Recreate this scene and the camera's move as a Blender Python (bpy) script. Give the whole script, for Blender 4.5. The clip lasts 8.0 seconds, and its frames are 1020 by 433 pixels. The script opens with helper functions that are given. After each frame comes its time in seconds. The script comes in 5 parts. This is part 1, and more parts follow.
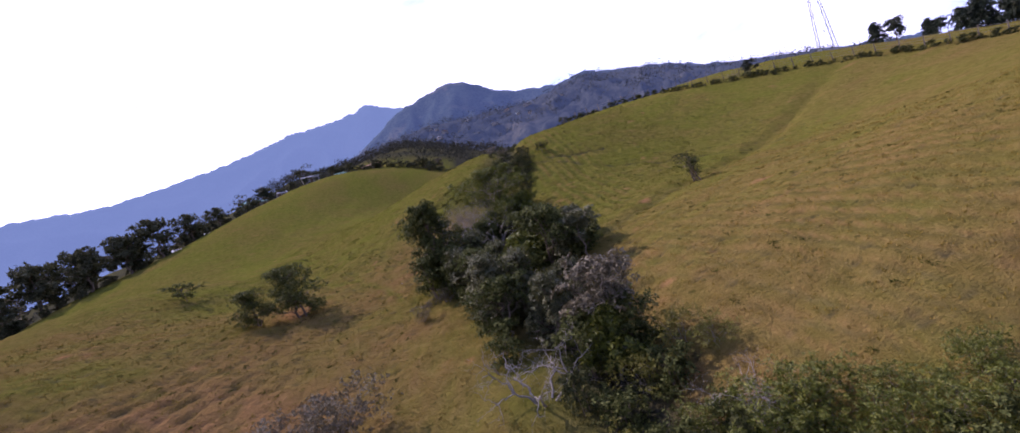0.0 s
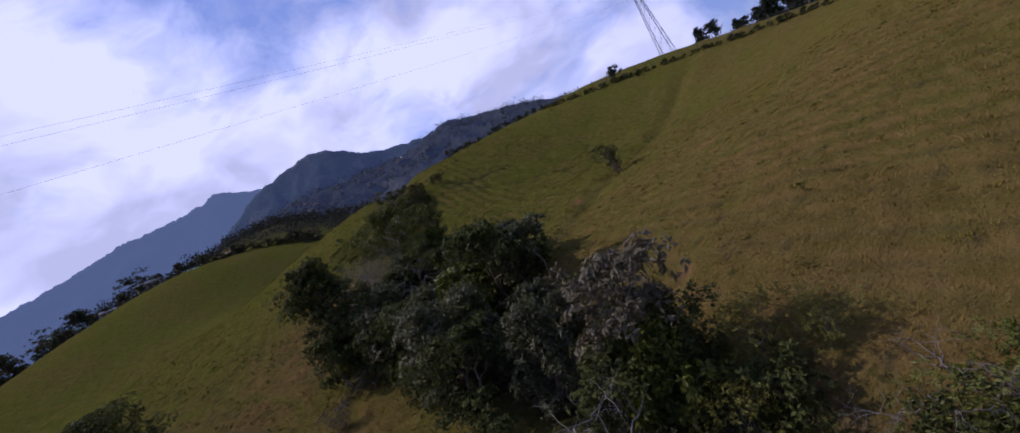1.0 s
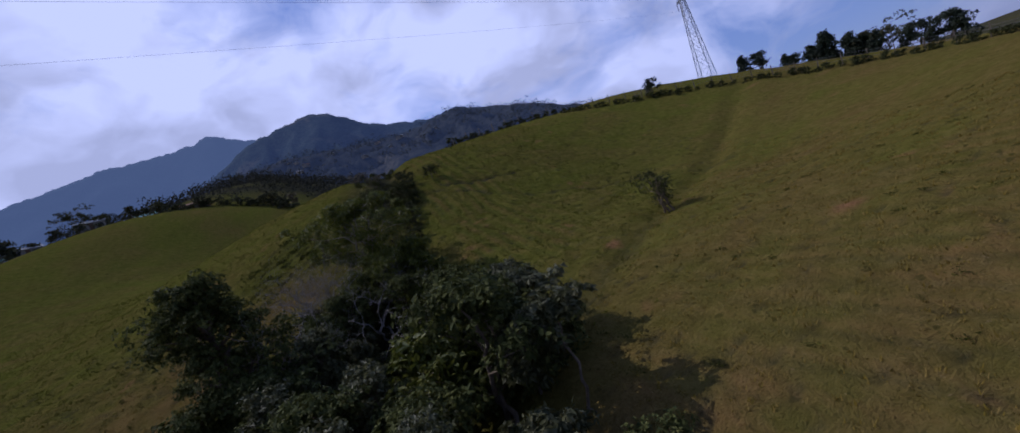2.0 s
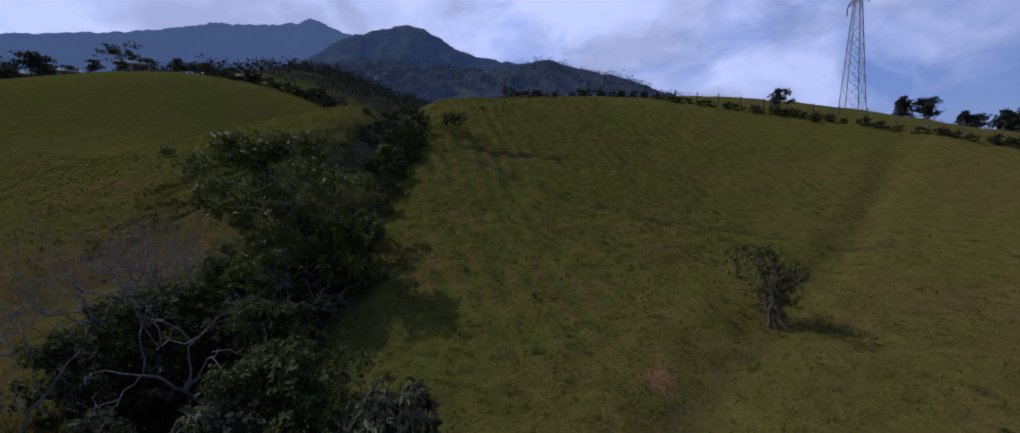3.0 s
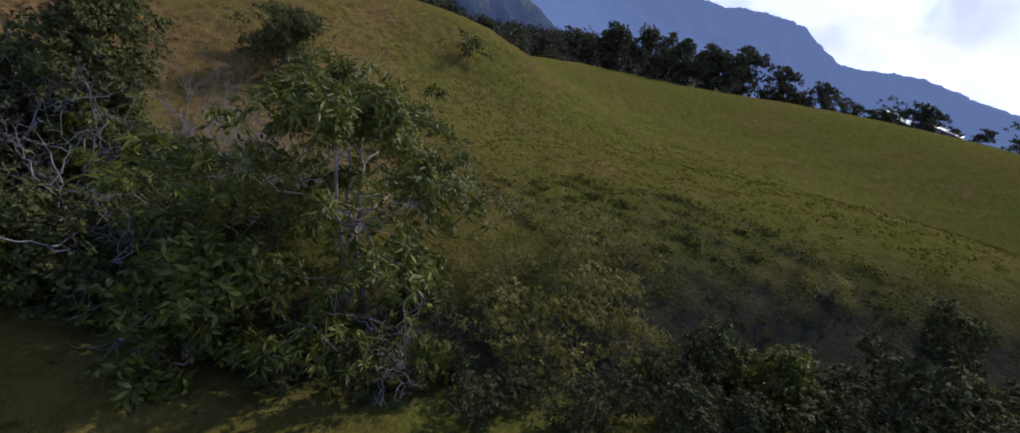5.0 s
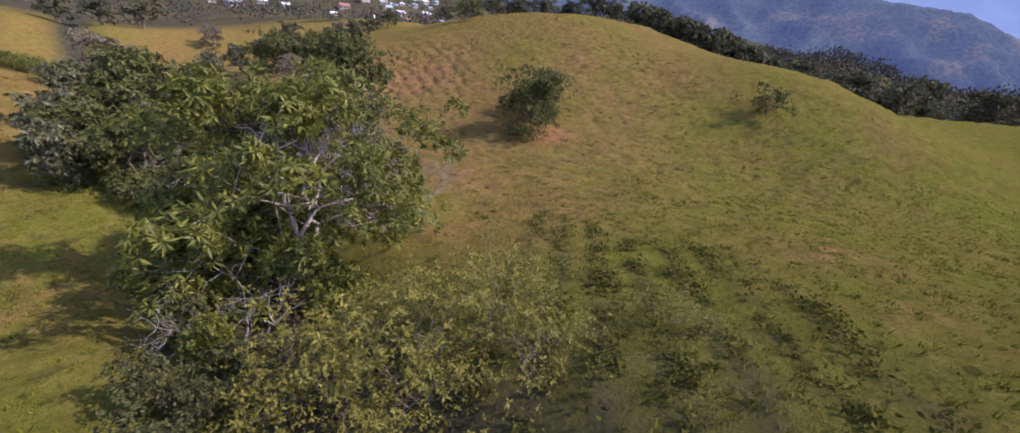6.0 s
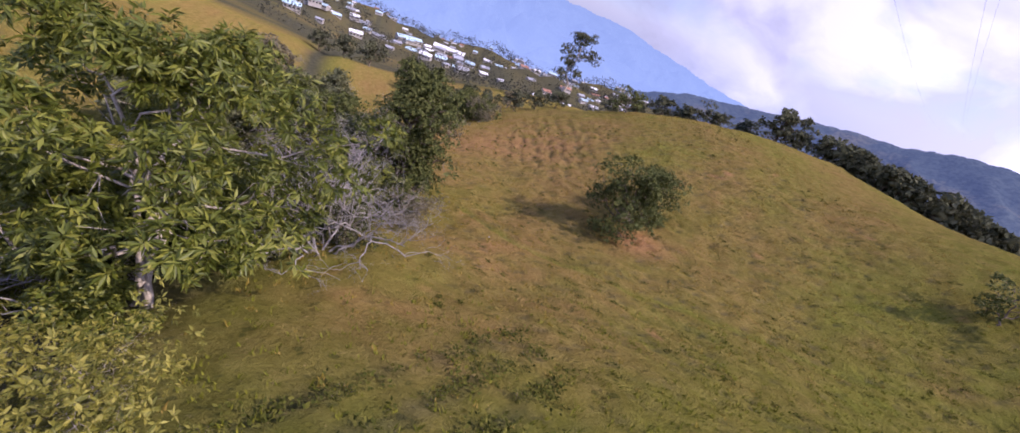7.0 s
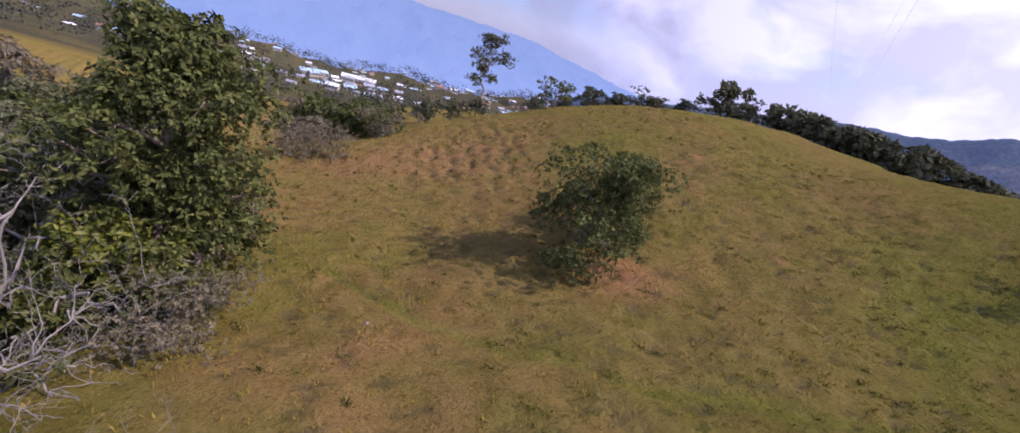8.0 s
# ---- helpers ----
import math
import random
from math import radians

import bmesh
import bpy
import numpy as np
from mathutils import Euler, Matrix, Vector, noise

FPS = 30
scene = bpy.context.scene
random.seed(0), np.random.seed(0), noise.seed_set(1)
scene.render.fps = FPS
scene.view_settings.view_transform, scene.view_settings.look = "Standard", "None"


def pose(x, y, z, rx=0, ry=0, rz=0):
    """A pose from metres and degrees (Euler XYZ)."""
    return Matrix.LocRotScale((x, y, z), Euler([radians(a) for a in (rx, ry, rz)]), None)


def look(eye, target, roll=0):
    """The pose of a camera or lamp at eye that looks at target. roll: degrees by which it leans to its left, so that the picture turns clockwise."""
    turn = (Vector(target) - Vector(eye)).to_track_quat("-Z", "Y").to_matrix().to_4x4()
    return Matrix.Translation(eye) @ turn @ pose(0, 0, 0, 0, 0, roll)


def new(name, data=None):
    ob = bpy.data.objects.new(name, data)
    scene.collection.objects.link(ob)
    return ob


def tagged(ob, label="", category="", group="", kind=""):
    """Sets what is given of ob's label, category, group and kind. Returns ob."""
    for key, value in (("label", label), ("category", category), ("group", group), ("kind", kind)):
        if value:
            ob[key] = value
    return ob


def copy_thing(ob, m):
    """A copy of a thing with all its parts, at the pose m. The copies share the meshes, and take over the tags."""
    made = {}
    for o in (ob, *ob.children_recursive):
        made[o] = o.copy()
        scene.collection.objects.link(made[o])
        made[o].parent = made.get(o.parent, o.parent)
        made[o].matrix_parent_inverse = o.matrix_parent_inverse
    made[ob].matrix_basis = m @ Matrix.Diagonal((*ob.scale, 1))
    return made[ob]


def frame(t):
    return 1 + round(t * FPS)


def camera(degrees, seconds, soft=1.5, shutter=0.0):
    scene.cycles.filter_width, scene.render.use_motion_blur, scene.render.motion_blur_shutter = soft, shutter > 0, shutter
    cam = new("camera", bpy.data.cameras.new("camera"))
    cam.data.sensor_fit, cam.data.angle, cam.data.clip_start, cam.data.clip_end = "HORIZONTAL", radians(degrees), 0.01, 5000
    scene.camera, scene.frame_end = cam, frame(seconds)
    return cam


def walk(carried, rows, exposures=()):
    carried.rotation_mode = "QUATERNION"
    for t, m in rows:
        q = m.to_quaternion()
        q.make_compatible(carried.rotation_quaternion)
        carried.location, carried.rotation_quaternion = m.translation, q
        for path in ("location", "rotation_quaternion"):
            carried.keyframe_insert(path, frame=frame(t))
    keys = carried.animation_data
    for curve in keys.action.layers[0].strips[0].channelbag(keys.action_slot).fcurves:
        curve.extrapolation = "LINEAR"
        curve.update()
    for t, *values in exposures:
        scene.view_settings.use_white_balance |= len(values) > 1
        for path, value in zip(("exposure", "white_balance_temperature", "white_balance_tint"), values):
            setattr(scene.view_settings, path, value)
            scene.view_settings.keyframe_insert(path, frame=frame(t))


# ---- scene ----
cam = camera(100.00, 8.0)
PATH = [
    (0, (0.000, 0.000, 15.000), (0.000, 1.999, 14.923), -18.73),
    (0.5, (-1.491, 3.579, 14.438), (-1.134, 5.547, 14.403), -27.87),
    (1, (-1.980, 7.142, 14.297), (-1.434, 9.064, 14.208), -30.96),
    (1.2, (-1.885, 8.562, 14.377), (-1.289, 10.468, 14.270), -30.80),
    (2.3, (1.710, 18.720, 16.335), (2.226, 20.647, 16.204), -14.88),
    (2.5, (2.967, 20.792, 16.413), (3.426, 22.733, 16.256), -11.07),
    (3, (5.622, 25.744, 17.275), (5.943, 27.701, 17.020), -2.46),
    (3.5, (7.561, 30.929, 18.298), (7.749, 32.896, 17.985), 4.83),
    (4, (8.523, 36.815, 19.286), (7.922, 38.686, 18.915), 11.53),
    (4.2, (8.523, 38.760, 19.627), (7.464, 40.402, 19.201), 14.34),
    (4.5, (8.510, 41.880, 20.250), (7.011, 43.096, 19.728), 23.45),
    (5, (8.525, 46.057, 21.356), (6.725, 46.431, 20.570), 29.09),
    (5.2, (8.067, 47.386, 21.851), (6.273, 47.447, 20.969), 29.87),
    (6.3, (0.003, 55.472, 22.701), (-1.018, 54.125, 21.632), 14.09),
    (6.5, (-1.241, 54.986, 22.588), (-2.165, 53.564, 21.528), 16.69),
    (7, (-4.478, 53.200, 21.692), (-5.177, 51.581, 20.749), 22.81),
    (7.5, (-6.960, 50.163, 20.476), (-7.612, 48.500, 19.577), 23.13),
    (8, (-8.729, 45.751, 18.539), (-9.676, 44.175, 17.753), 17.08),
]
EXPOSURES = [(0.0, 0.08, 6250, 38), (0.5, -0.76, 6150, 32), (1.0, -1.12, 6050, 28), (2.5, -1.46, 5650, 19), (3.5, -1.3, 5650, 18), (4.0, -0.95, 5950, 20), (4.5, -0.98, 6050, 21), (5.2, -0.30, 6000, 21), (6.3, 0.50, 6450, 35), (8.0, 0.20, 6350, 33)]
walk(cam, [(t, look(eye, target, roll)) for t, eye, target, roll in PATH], EXPOSURES)

# ---- world, sun, exposure ----
SUN_AZ, SUN_EL = radians(-55), radians(48)
world = bpy.data.worlds.new("sky")
scene.world = world
world.use_nodes = True
wn, wl = world.node_tree.nodes, world.node_tree.links
wn.clear()
w_out, w_bg = wn.new("ShaderNodeOutputWorld"), wn.new("ShaderNodeBackground")
sky = wn.new("ShaderNodeTexSky")
sky.sky_type, sky.sun_disc = "NISHITA", False
sky.sun_elevation, sky.sun_rotation = SUN_EL, SUN_AZ
sky.altitude, sky.air_density, sky.dust_density, sky.ozone_density = 1200, 1.0, 0.6, 2.0
w_co = wn.new("ShaderNodeTexCoord")
w_map = wn.new("ShaderNodeMapping")
w_map.inputs["Scale"].default_value = (1.0, 1.0, 1.5)
w_warp = wn.new("ShaderNodeTexNoise")
w_warp.inputs["Scale"].default_value, w_warp.inputs["Detail"].default_value = 3.0, 3.0
w_add = wn.new("ShaderNodeVectorMath")
w_add.operation = "MULTIPLY_ADD"
w_add.inputs[1].default_value = (0.28, 0.28, 0.28)
w_cloud = wn.new("ShaderNodeTexNoise")
w_cloud.inputs["Scale"].default_value, w_cloud.inputs["Detail"].default_value, w_cloud.inputs["Roughness"].default_value = 3.0, 9.0, 0.58
w_ramp = wn.new("ShaderNodeValToRGB")
w_ramp.color_ramp.elements[0].position, w_ramp.color_ramp.elements[0].color = 0.41, (0, 0, 0, 1)
w_ramp.color_ramp.elements[1].position, w_ramp.color_ramp.elements[1].color = 0.62, (1, 1, 1, 1)
w_dot = wn.new("ShaderNodeVectorMath")
w_dot.operation = "DOT_PRODUCT"
SUN_DIR = Vector((math.sin(SUN_AZ) * math.cos(SUN_EL), math.cos(SUN_AZ) * math.cos(SUN_EL), math.sin(SUN_EL)))
w_dot.inputs[1].default_value = SUN_DIR
w_glow = wn.new("ShaderNodeMapRange")
w_bright = wn.new("ShaderNodeVectorMath")
w_bright.operation = "DOT_PRODUCT"
w_bright.inputs[1].default_value = (-0.20, 0.98, 0.0)
w_glow.inputs["From Min"].default_value, w_glow.inputs["From Max"].default_value = -0.9, 0.8
w_glow.inputs["To Min"].default_value, w_glow.inputs["To Max"].default_value = 3.8, 13.3
w_thick = wn.new("ShaderNodeTexNoise")
w_thick.inputs["Scale"].default_value, w_thick.inputs["Detail"].default_value = 4.5, 6.0
w_shade = wn.new("ShaderNodeMapRange")
w_shade.inputs["From Min"].default_value, w_shade.inputs["From Max"].default_value = 0.40, 0.58
w_shade.inputs["To Min"].default_value, w_shade.inputs["To Max"].default_value = 0.75, 1.13
w_lum = wn.new("ShaderNodeMath")
w_lum.operation = "MULTIPLY"
w_tint = wn.new("ShaderNodeVectorMath")
w_tint.operation = "SCALE"
w_tint.inputs[0].default_value = (0.82, 0.91, 1.26)
w_near = wn.new("ShaderNodeMapRange")
w_near.inputs["From Min"].default_value, w_near.inputs["From Max"].default_value = -0.2, 0.95
w_near.inputs["To Min"].default_value, w_near.inputs["To Max"].default_value = 0.02, 0.19
w_sum = wn.new("ShaderNodeMath")
w_sep = wn.new("ShaderNodeSeparateXYZ")
w_high = wn.new("ShaderNodeMapRange")
w_high.inputs["From Min"].default_value, w_high.inputs["From Max"].default_value = 0.35, 0.8
w_high.inputs["To Min"].default_value, w_high.inputs["To Max"].default_value = 0.0, 0.24
w_thin = wn.new("ShaderNodeMath")
w_thin.operation = "SUBTRACT"
w_mix = wn.new("ShaderNodeMix")
w_mix.data_type = "RGBA"
w_bg.inputs["Strength"].default_value = 0.128
wl.new(w_co.outputs["Generated"], w_map.inputs["Vector"])
wl.new(w_map.outputs[0], w_warp.inputs["Vector"])
wl.new(w_warp.outputs["Color"], w_add.inputs[0])
wl.new(w_map.outputs[0], w_add.inputs[2])
wl.new(w_add.outputs[0], w_cloud.inputs["Vector"])
wl.new(w_add.outputs[0], w_thick.inputs["Vector"])
wl.new(w_co.outputs["Generated"], w_dot.inputs[0])
wl.new(w_co.outputs["Generated"], w_bright.inputs[0])
wl.new(w_bright.outputs["Value"], w_glow.inputs["Value"])
wl.new(w_dot.outputs["Value"], w_near.inputs["Value"])
wl.new(w_cloud.outputs[0], w_sum.inputs[0])
wl.new(w_near.outputs[0], w_sum.inputs[1])
wl.new(w_co.outputs["Generated"], w_sep.inputs[0])
wl.new(w_sep.outputs["Z"], w_high.inputs["Value"])
wl.new(w_sum.outputs[0], w_thin.inputs[0])
wl.new(w_high.outputs[0], w_thin.inputs[1])
wl.new(w_thin.outputs[0], w_ramp.inputs[0])
wl.new(w_thick.outputs[0], w_shade.inputs["Value"])
wl.new(w_glow.outputs[0], w_lum.inputs[0])
wl.new(w_shade.outputs[0], w_lum.inputs[1])
wl.new(w_lum.outputs[0], w_tint.inputs["Scale"])
wl.new(w_ramp.outputs[0], w_mix.inputs[0])
w_veil = wn.new("ShaderNodeVectorMath")
w_veil.operation = "SCALE"
w_veil.inputs[0].default_value = (0.38, 0.57, 1.22)
w_thinmix = wn.new("ShaderNodeMix")
w_thinmix.data_type = "RGBA"
w_thinmix.inputs[0].default_value = 0.6
wl.new(w_glow.outputs[0], w_veil.inputs["Scale"])
wl.new(sky.outputs[0], w_thinmix.inputs[6])
wl.new(w_veil.outputs[0], w_thinmix.inputs[7])
wl.new(w_thinmix.outputs[2], w_mix.inputs[6])
wl.new(w_tint.outputs[0], w_mix.inputs[7])
wl.new(w_mix.outputs[2], w_bg.inputs[0])
wl.new(w_bg.outputs[0], w_out.inputs[0])
sun_lamp = new("sun", bpy.data.lights.new("sun", "SUN"))
sun_lamp.data.energy, sun_lamp.data.angle, sun_lamp.data.color = 5.0, radians(0.6), (1.0, 0.93, 0.82)
sun_lamp.matrix_world = look((0, 0, 60), tuple(Vector((0, 0, 60)) - SUN_DIR * 10))


# ---- materials ----
def material(name, rough=0.9, spec=0.2):
    m = bpy.data.materials.new(name)
    m.use_nodes = True
    p = m.node_tree.nodes["Principled BSDF"]
    p.inputs["Roughness"].default_value, p.inputs["Specular IOR Level"].default_value = rough, spec
    return m, m.node_tree.nodes, m.node_tree.links, p


def noise_node(n, l, scale, detail=4.0, rough=0.55, vec=None):
    t = n.new("ShaderNodeTexNoise")
    t.inputs["Scale"].default_value, t.inputs["Detail"].default_value, t.inputs["Roughness"].default_value = scale, detail, rough
    if vec is not None:
        l.new(vec, t.inputs["Vector"])
    return t.outputs[0]


def ramp_node(n, l, value, stops):
    r = n.new("ShaderNodeValToRGB")
    e = r.color_ramp.elements
    while len(e) < len(stops):
        e.new(0.5)
    for k, (p, c) in zip(e, stops):
        k.position, k.color = p, (*c, 1)
    l.new(value, r.inputs[0])
    return r.outputs[0]


def mix_node(n, l, fac, a, b, mode="MIX"):
    m = n.new("ShaderNodeMix")
    m.data_type, m.blend_type = "RGBA", mode
    for sock, v in ((m.inputs[0], fac), (m.inputs[6], a), (m.inputs[7], b)):
        if isinstance(v, (int, float)):
            sock.default_value = v
        elif isinstance(v, tuple):
            sock.default_value = (*v, 1)
        else:
            l.new(v, sock)
    return m.outputs[2]


def bump_node(n, l, p, height, strength, dist):
    b = n.new("ShaderNodeBump")
    b.inputs["Strength"].default_value, b.inputs["Distance"].default_value = strength, dist
    l.new(height, b.inputs["Height"])
    l.new(b.outputs[0], p.inputs["Normal"])


def leaf_material(name, dark, mid, light, trans=0.3, rough=0.55, spec=0.25):
    """Foliage: each leaf has its own tone, whole branches lean to one tone, and some light passes through."""
    m, n, l, p = material(name, rough, spec)
    geo, obj = n.new("ShaderNodeNewGeometry"), n.new("ShaderNodeTexCoord")
    tone = ramp_node(n, l, geo.outputs["Random Per Island"], [(0.0, dark), (0.55, mid), (1.0, light)])
    big = noise_node(n, l, 0.9, 3, 0.5, obj.outputs["Object"])
    tone = mix_node(n, l, ramp_node(n, l, big, [(0.35, (0, 0, 0)), (0.7, (0.55, 0.55, 0.55))]), tone, mid)
    l.new(tone, p.inputs["Base Color"])
    t, s, out = n.new("ShaderNodeBsdfTranslucent"), n.new("ShaderNodeMixShader"), n["Material Output"]
    l.new(tone, t.inputs["Color"])
    s.inputs[0].default_value = trans
    l.new(p.outputs[0], s.inputs[1])
    l.new(t.outputs[0], s.inputs[2])
    l.new(s.outputs[0], out.inputs["Surface"])
    return m


def bark_material(name, dark, light, scale=6.0):
    m, n, l, p = material(name, 0.92, 0.15)
    co = n.new("ShaderNodeTexCoord")
    mp = n.new("ShaderNodeMapping")
    mp.inputs["Scale"].default_value = (1, 1, 0.3)
    l.new(co.outputs["Object"], mp.inputs["Vector"])
    a = noise_node(n, l, scale, 6, 0.65, mp.outputs[0])
    b = noise_node(n, l, scale * 5, 4, 0.6, mp.outputs[0])
    col = ramp_node(n, l, a, [(0.3, dark), (0.7, light)])
    col = mix_node(n, l, 0.35, col, ramp_node(n, l, b, [(0.35, dark), (0.65, light)]))
    l.new(col, p.inputs["Base Color"])
    bump_node(n, l, p, b, 0.6, 0.02)
    return m


def plain_material(name, color, rough=0.8, grime=0.25, scale=2.0, metal=0.0, spec=0.3):
    m, n, l, p = material(name, rough, spec)
    co = n.new("ShaderNodeTexCoord")
    info = n.new("ShaderNodeObjectInfo")
    a = noise_node(n, l, scale, 5, 0.6, co.outputs["Object"])
    b = noise_node(n, l, scale * 9, 4, 0.6, co.outputs["Object"])
    dark = tuple(c * (1 - grime) for c in color)
    col = ramp_node(n, l, a, [(0.3, dark), (0.65, color)])
    col = mix_node(n, l, 0.3, col, ramp_node(n, l, b, [(0.3, dark), (0.7, color)]))
    tone = ramp_node(n, l, info.outputs["Random"], [(0.0, (0.72, 0.72, 0.72)), (1.0, (1.0, 1.0, 1.0))])
    l.new(mix_node(n, l, 1.0, col, tone, "MULTIPLY"), p.inputs["Base Color"])
    p.inputs["Metallic"].default_value = metal
    bump_node(n, l, p, b, 0.2, 0.01)
    return m


LEAF_LANCE = leaf_material("lance_leaves", (0.037, 0.052, 0.008), (0.104, 0.123, 0.017), (0.235, 0.236, 0.040), 0.34, 0.45)
LEAF_DARK = leaf_material("dark_leaves", (0.020, 0.026, 0.010), (0.050, 0.057, 0.019), (0.110, 0.112, 0.042), 0.14, 0.8, 0.12)
LEAF_MID = leaf_material("shrub_leaves", (0.031, 0.041, 0.012), (0.077, 0.090, 0.024), (0.160, 0.166, 0.050), 0.26, 0.7, 0.12)
LEAF_GLOSS = leaf_material("glossy_leaves", (0.046, 0.052, 0.022), (0.104, 0.110, 0.048), (0.20, 0.198, 0.094), 0.32, 0.5)
LEAF_SCRUB = leaf_material("scrub_leaves", (0.08, 0.086, 0.012), (0.19, 0.18, 0.030), (0.33, 0.29, 0.060), 0.35)
LEAF_BROWN = leaf_material("withered_leaves", (0.065, 0.058, 0.034), (0.135, 0.115, 0.068), (0.23, 0.195, 0.12), 0.2)
LEAF_FAR = leaf_material("far_leaves", (0.044, 0.050, 0.028), (0.085, 0.090, 0.048), (0.15, 0.148, 0.085), 0.2, 0.9, 0.05)
LEAF_PINE = leaf_material("conifer_leaves", (0.014, 0.022, 0.014), (0.030, 0.043, 0.024), (0.055, 0.072, 0.036), 0.12)
BARK = bark_material("grey_brown_bark", (0.06, 0.045, 0.032), (0.24, 0.19, 0.14))
BARK_PALE = bark_material("pale_bark", (0.16, 0.13, 0.10), (0.45, 0.40, 0.33))
DEAD_WOOD = bark_material("bleached_wood", (0.11, 0.10, 0.09), (0.34, 0.315, 0.285))


# ---- terrain ----
GRID_X = [-72 + 20 * k for k in range(9)]
GRID_Y = [-30 + 20 * k for k in range(9)]
SWELL = [
    [-0.42, -2.21, -3.09, -3.21, -1.28, -0.43, -0.90, -0.67, -0.16],
    [-2.99, -0.46, -0.49, -3.90, -5.08, -1.72, 0.29, 0.30, -0.19],
    [-5.62, 0.89, 1.81, -1.33, 0.41, 2.58, 2.05, 0.71, -0.48],
    [-4.95, 3.51, 2.03, -5.09, 0.33, 0.17, 0.85, 0.72, -0.75],
    [-1.93, -0.44, -4.24, 0.15, -0.31, -5.25, 0.26, 1.31, -1.00],
    [-0.76, 0.59, -2.92, 5.39, 4.54, 2.93, 2.60, 1.05, -0.53],
    [-1.11, 4.56, -0.28, -4.94, -1.33, 3.76, 1.24, 1.50, 2.27],
    [-1.73, 3.50, 1.95, -3.45, -2.16, 0.35, 0.10, 2.05, 4.06],
    [-0.37, 4.05, 4.93, 1.69, -0.70, -1.90, -1.05, 1.55, 4.50],
]
KNOLL_BUMPS = [(-60, 14, 0.08), (-60, 22, 0.27), (-60, 30, 0.11), (-60, 46, -0.11), (-60, 54, -0.09), (-52, 14, 0.22), (-52, 22, 0.66), (-52, 30, -0.21), (-52, 38, -0.14), (-52, 46, -0.60), (-52, 54, -0.61), (-44, 6, 0.10), (-44, 30, -0.96), (-44, 38, 0.53), (-44, 46, 1.31), (-44, 54, 0.16), (-36, 6, 0.08), (-36, 14, -0.20), (-36, 22, -0.14), (-36, 30, -0.42), (-36, 38, -0.43), (-36, 46, 0.53), (-36, 54, 0.68), (-36, 62, 0.08), (-28, 6, -0.43), (-28, 14, -0.08), (-28, 30, 0.32), (-28, 38, -0.41), (-28, 46, -1.05), (-28, 54, -0.16)]
TILT = (10.270, -3.258, 5.807)


def gully_line(y):
    """x of the gully's bottom."""
    return np.interp(y, [-30, 0, 12, 20, 27, 36, 44, 52, 60, 80, 105, 130], [6, 4, 2.8, 1.6, 0.0, -2.4, 0.6, 0.9, 2.0, 3.6, -2, -10])


def swells(x, y):
    z = TILT[0] + TILT[1] * x / 50 + TILT[2] * y / 50
    for j, cy in enumerate(GRID_Y):
        gy = np.exp(-((y - cy) ** 2) / 578.0)
        row = sum(SWELL[j][i] * np.exp(-((x - cx) ** 2) / 578.0) for i, cx in enumerate(GRID_X))
        z = z + gy * row
    return z


def lumps(x, y, scale, seed):
    """Cheap smooth noise from a few crossed waves, about -1 to 1."""
    r = np.random.RandomState(seed)
    z = 0.0
    for k in range(7):
        a, f, p = r.uniform(0, 6.28), r.uniform(0.6, 1.7) / scale, r.uniform(0, 6.28, 2)
        u, v = x * math.cos(a) + y * math.sin(a), y * math.cos(a) - x * math.sin(a)
        z = z + np.sin(u * f * 6.28 + p[0] + 1.3 * np.sin(v * f * 4.1 + p[1]))
    return z / 4.0


def knoll_path(x):
    """y of the trodden line round the foot of the knoll."""
    return np.interp(x, [-40, -30, -24, -20, -16, -13, -10.3], [51.5, 48.4, 45.6, 43.4, 41.0, 38.2, 34.0])


def steps(x, y):
    """Count of the cattle steps up the slope on either side of the gully, and which side it is."""
    east = (x > gully_line(y)) * 1.0
    bend = 0.30 * lumps(x, y, 17, 11) + 0.035 * lumps(x, y, 4.5, 17)
    return np.where(east > 0, (x + 0.51 * y - 0.00385 * y * y) / 1.15, -(x + 0.12 * y) / 1.2) + bend, east


def tussocks(x, y):
    """Low ridges of grazed grass lying along the contours round the knoll, about -1 to 1."""
    r, a = np.hypot(x + 42, y - 24), np.arctan2(y - 24, x + 42)
    return lumps(r * 2.0, a * 26 * 0.7, 2.4, 35) * np.clip(0.7 + 0.6 * lumps(x, y, 9, 36), 0.1, 1)


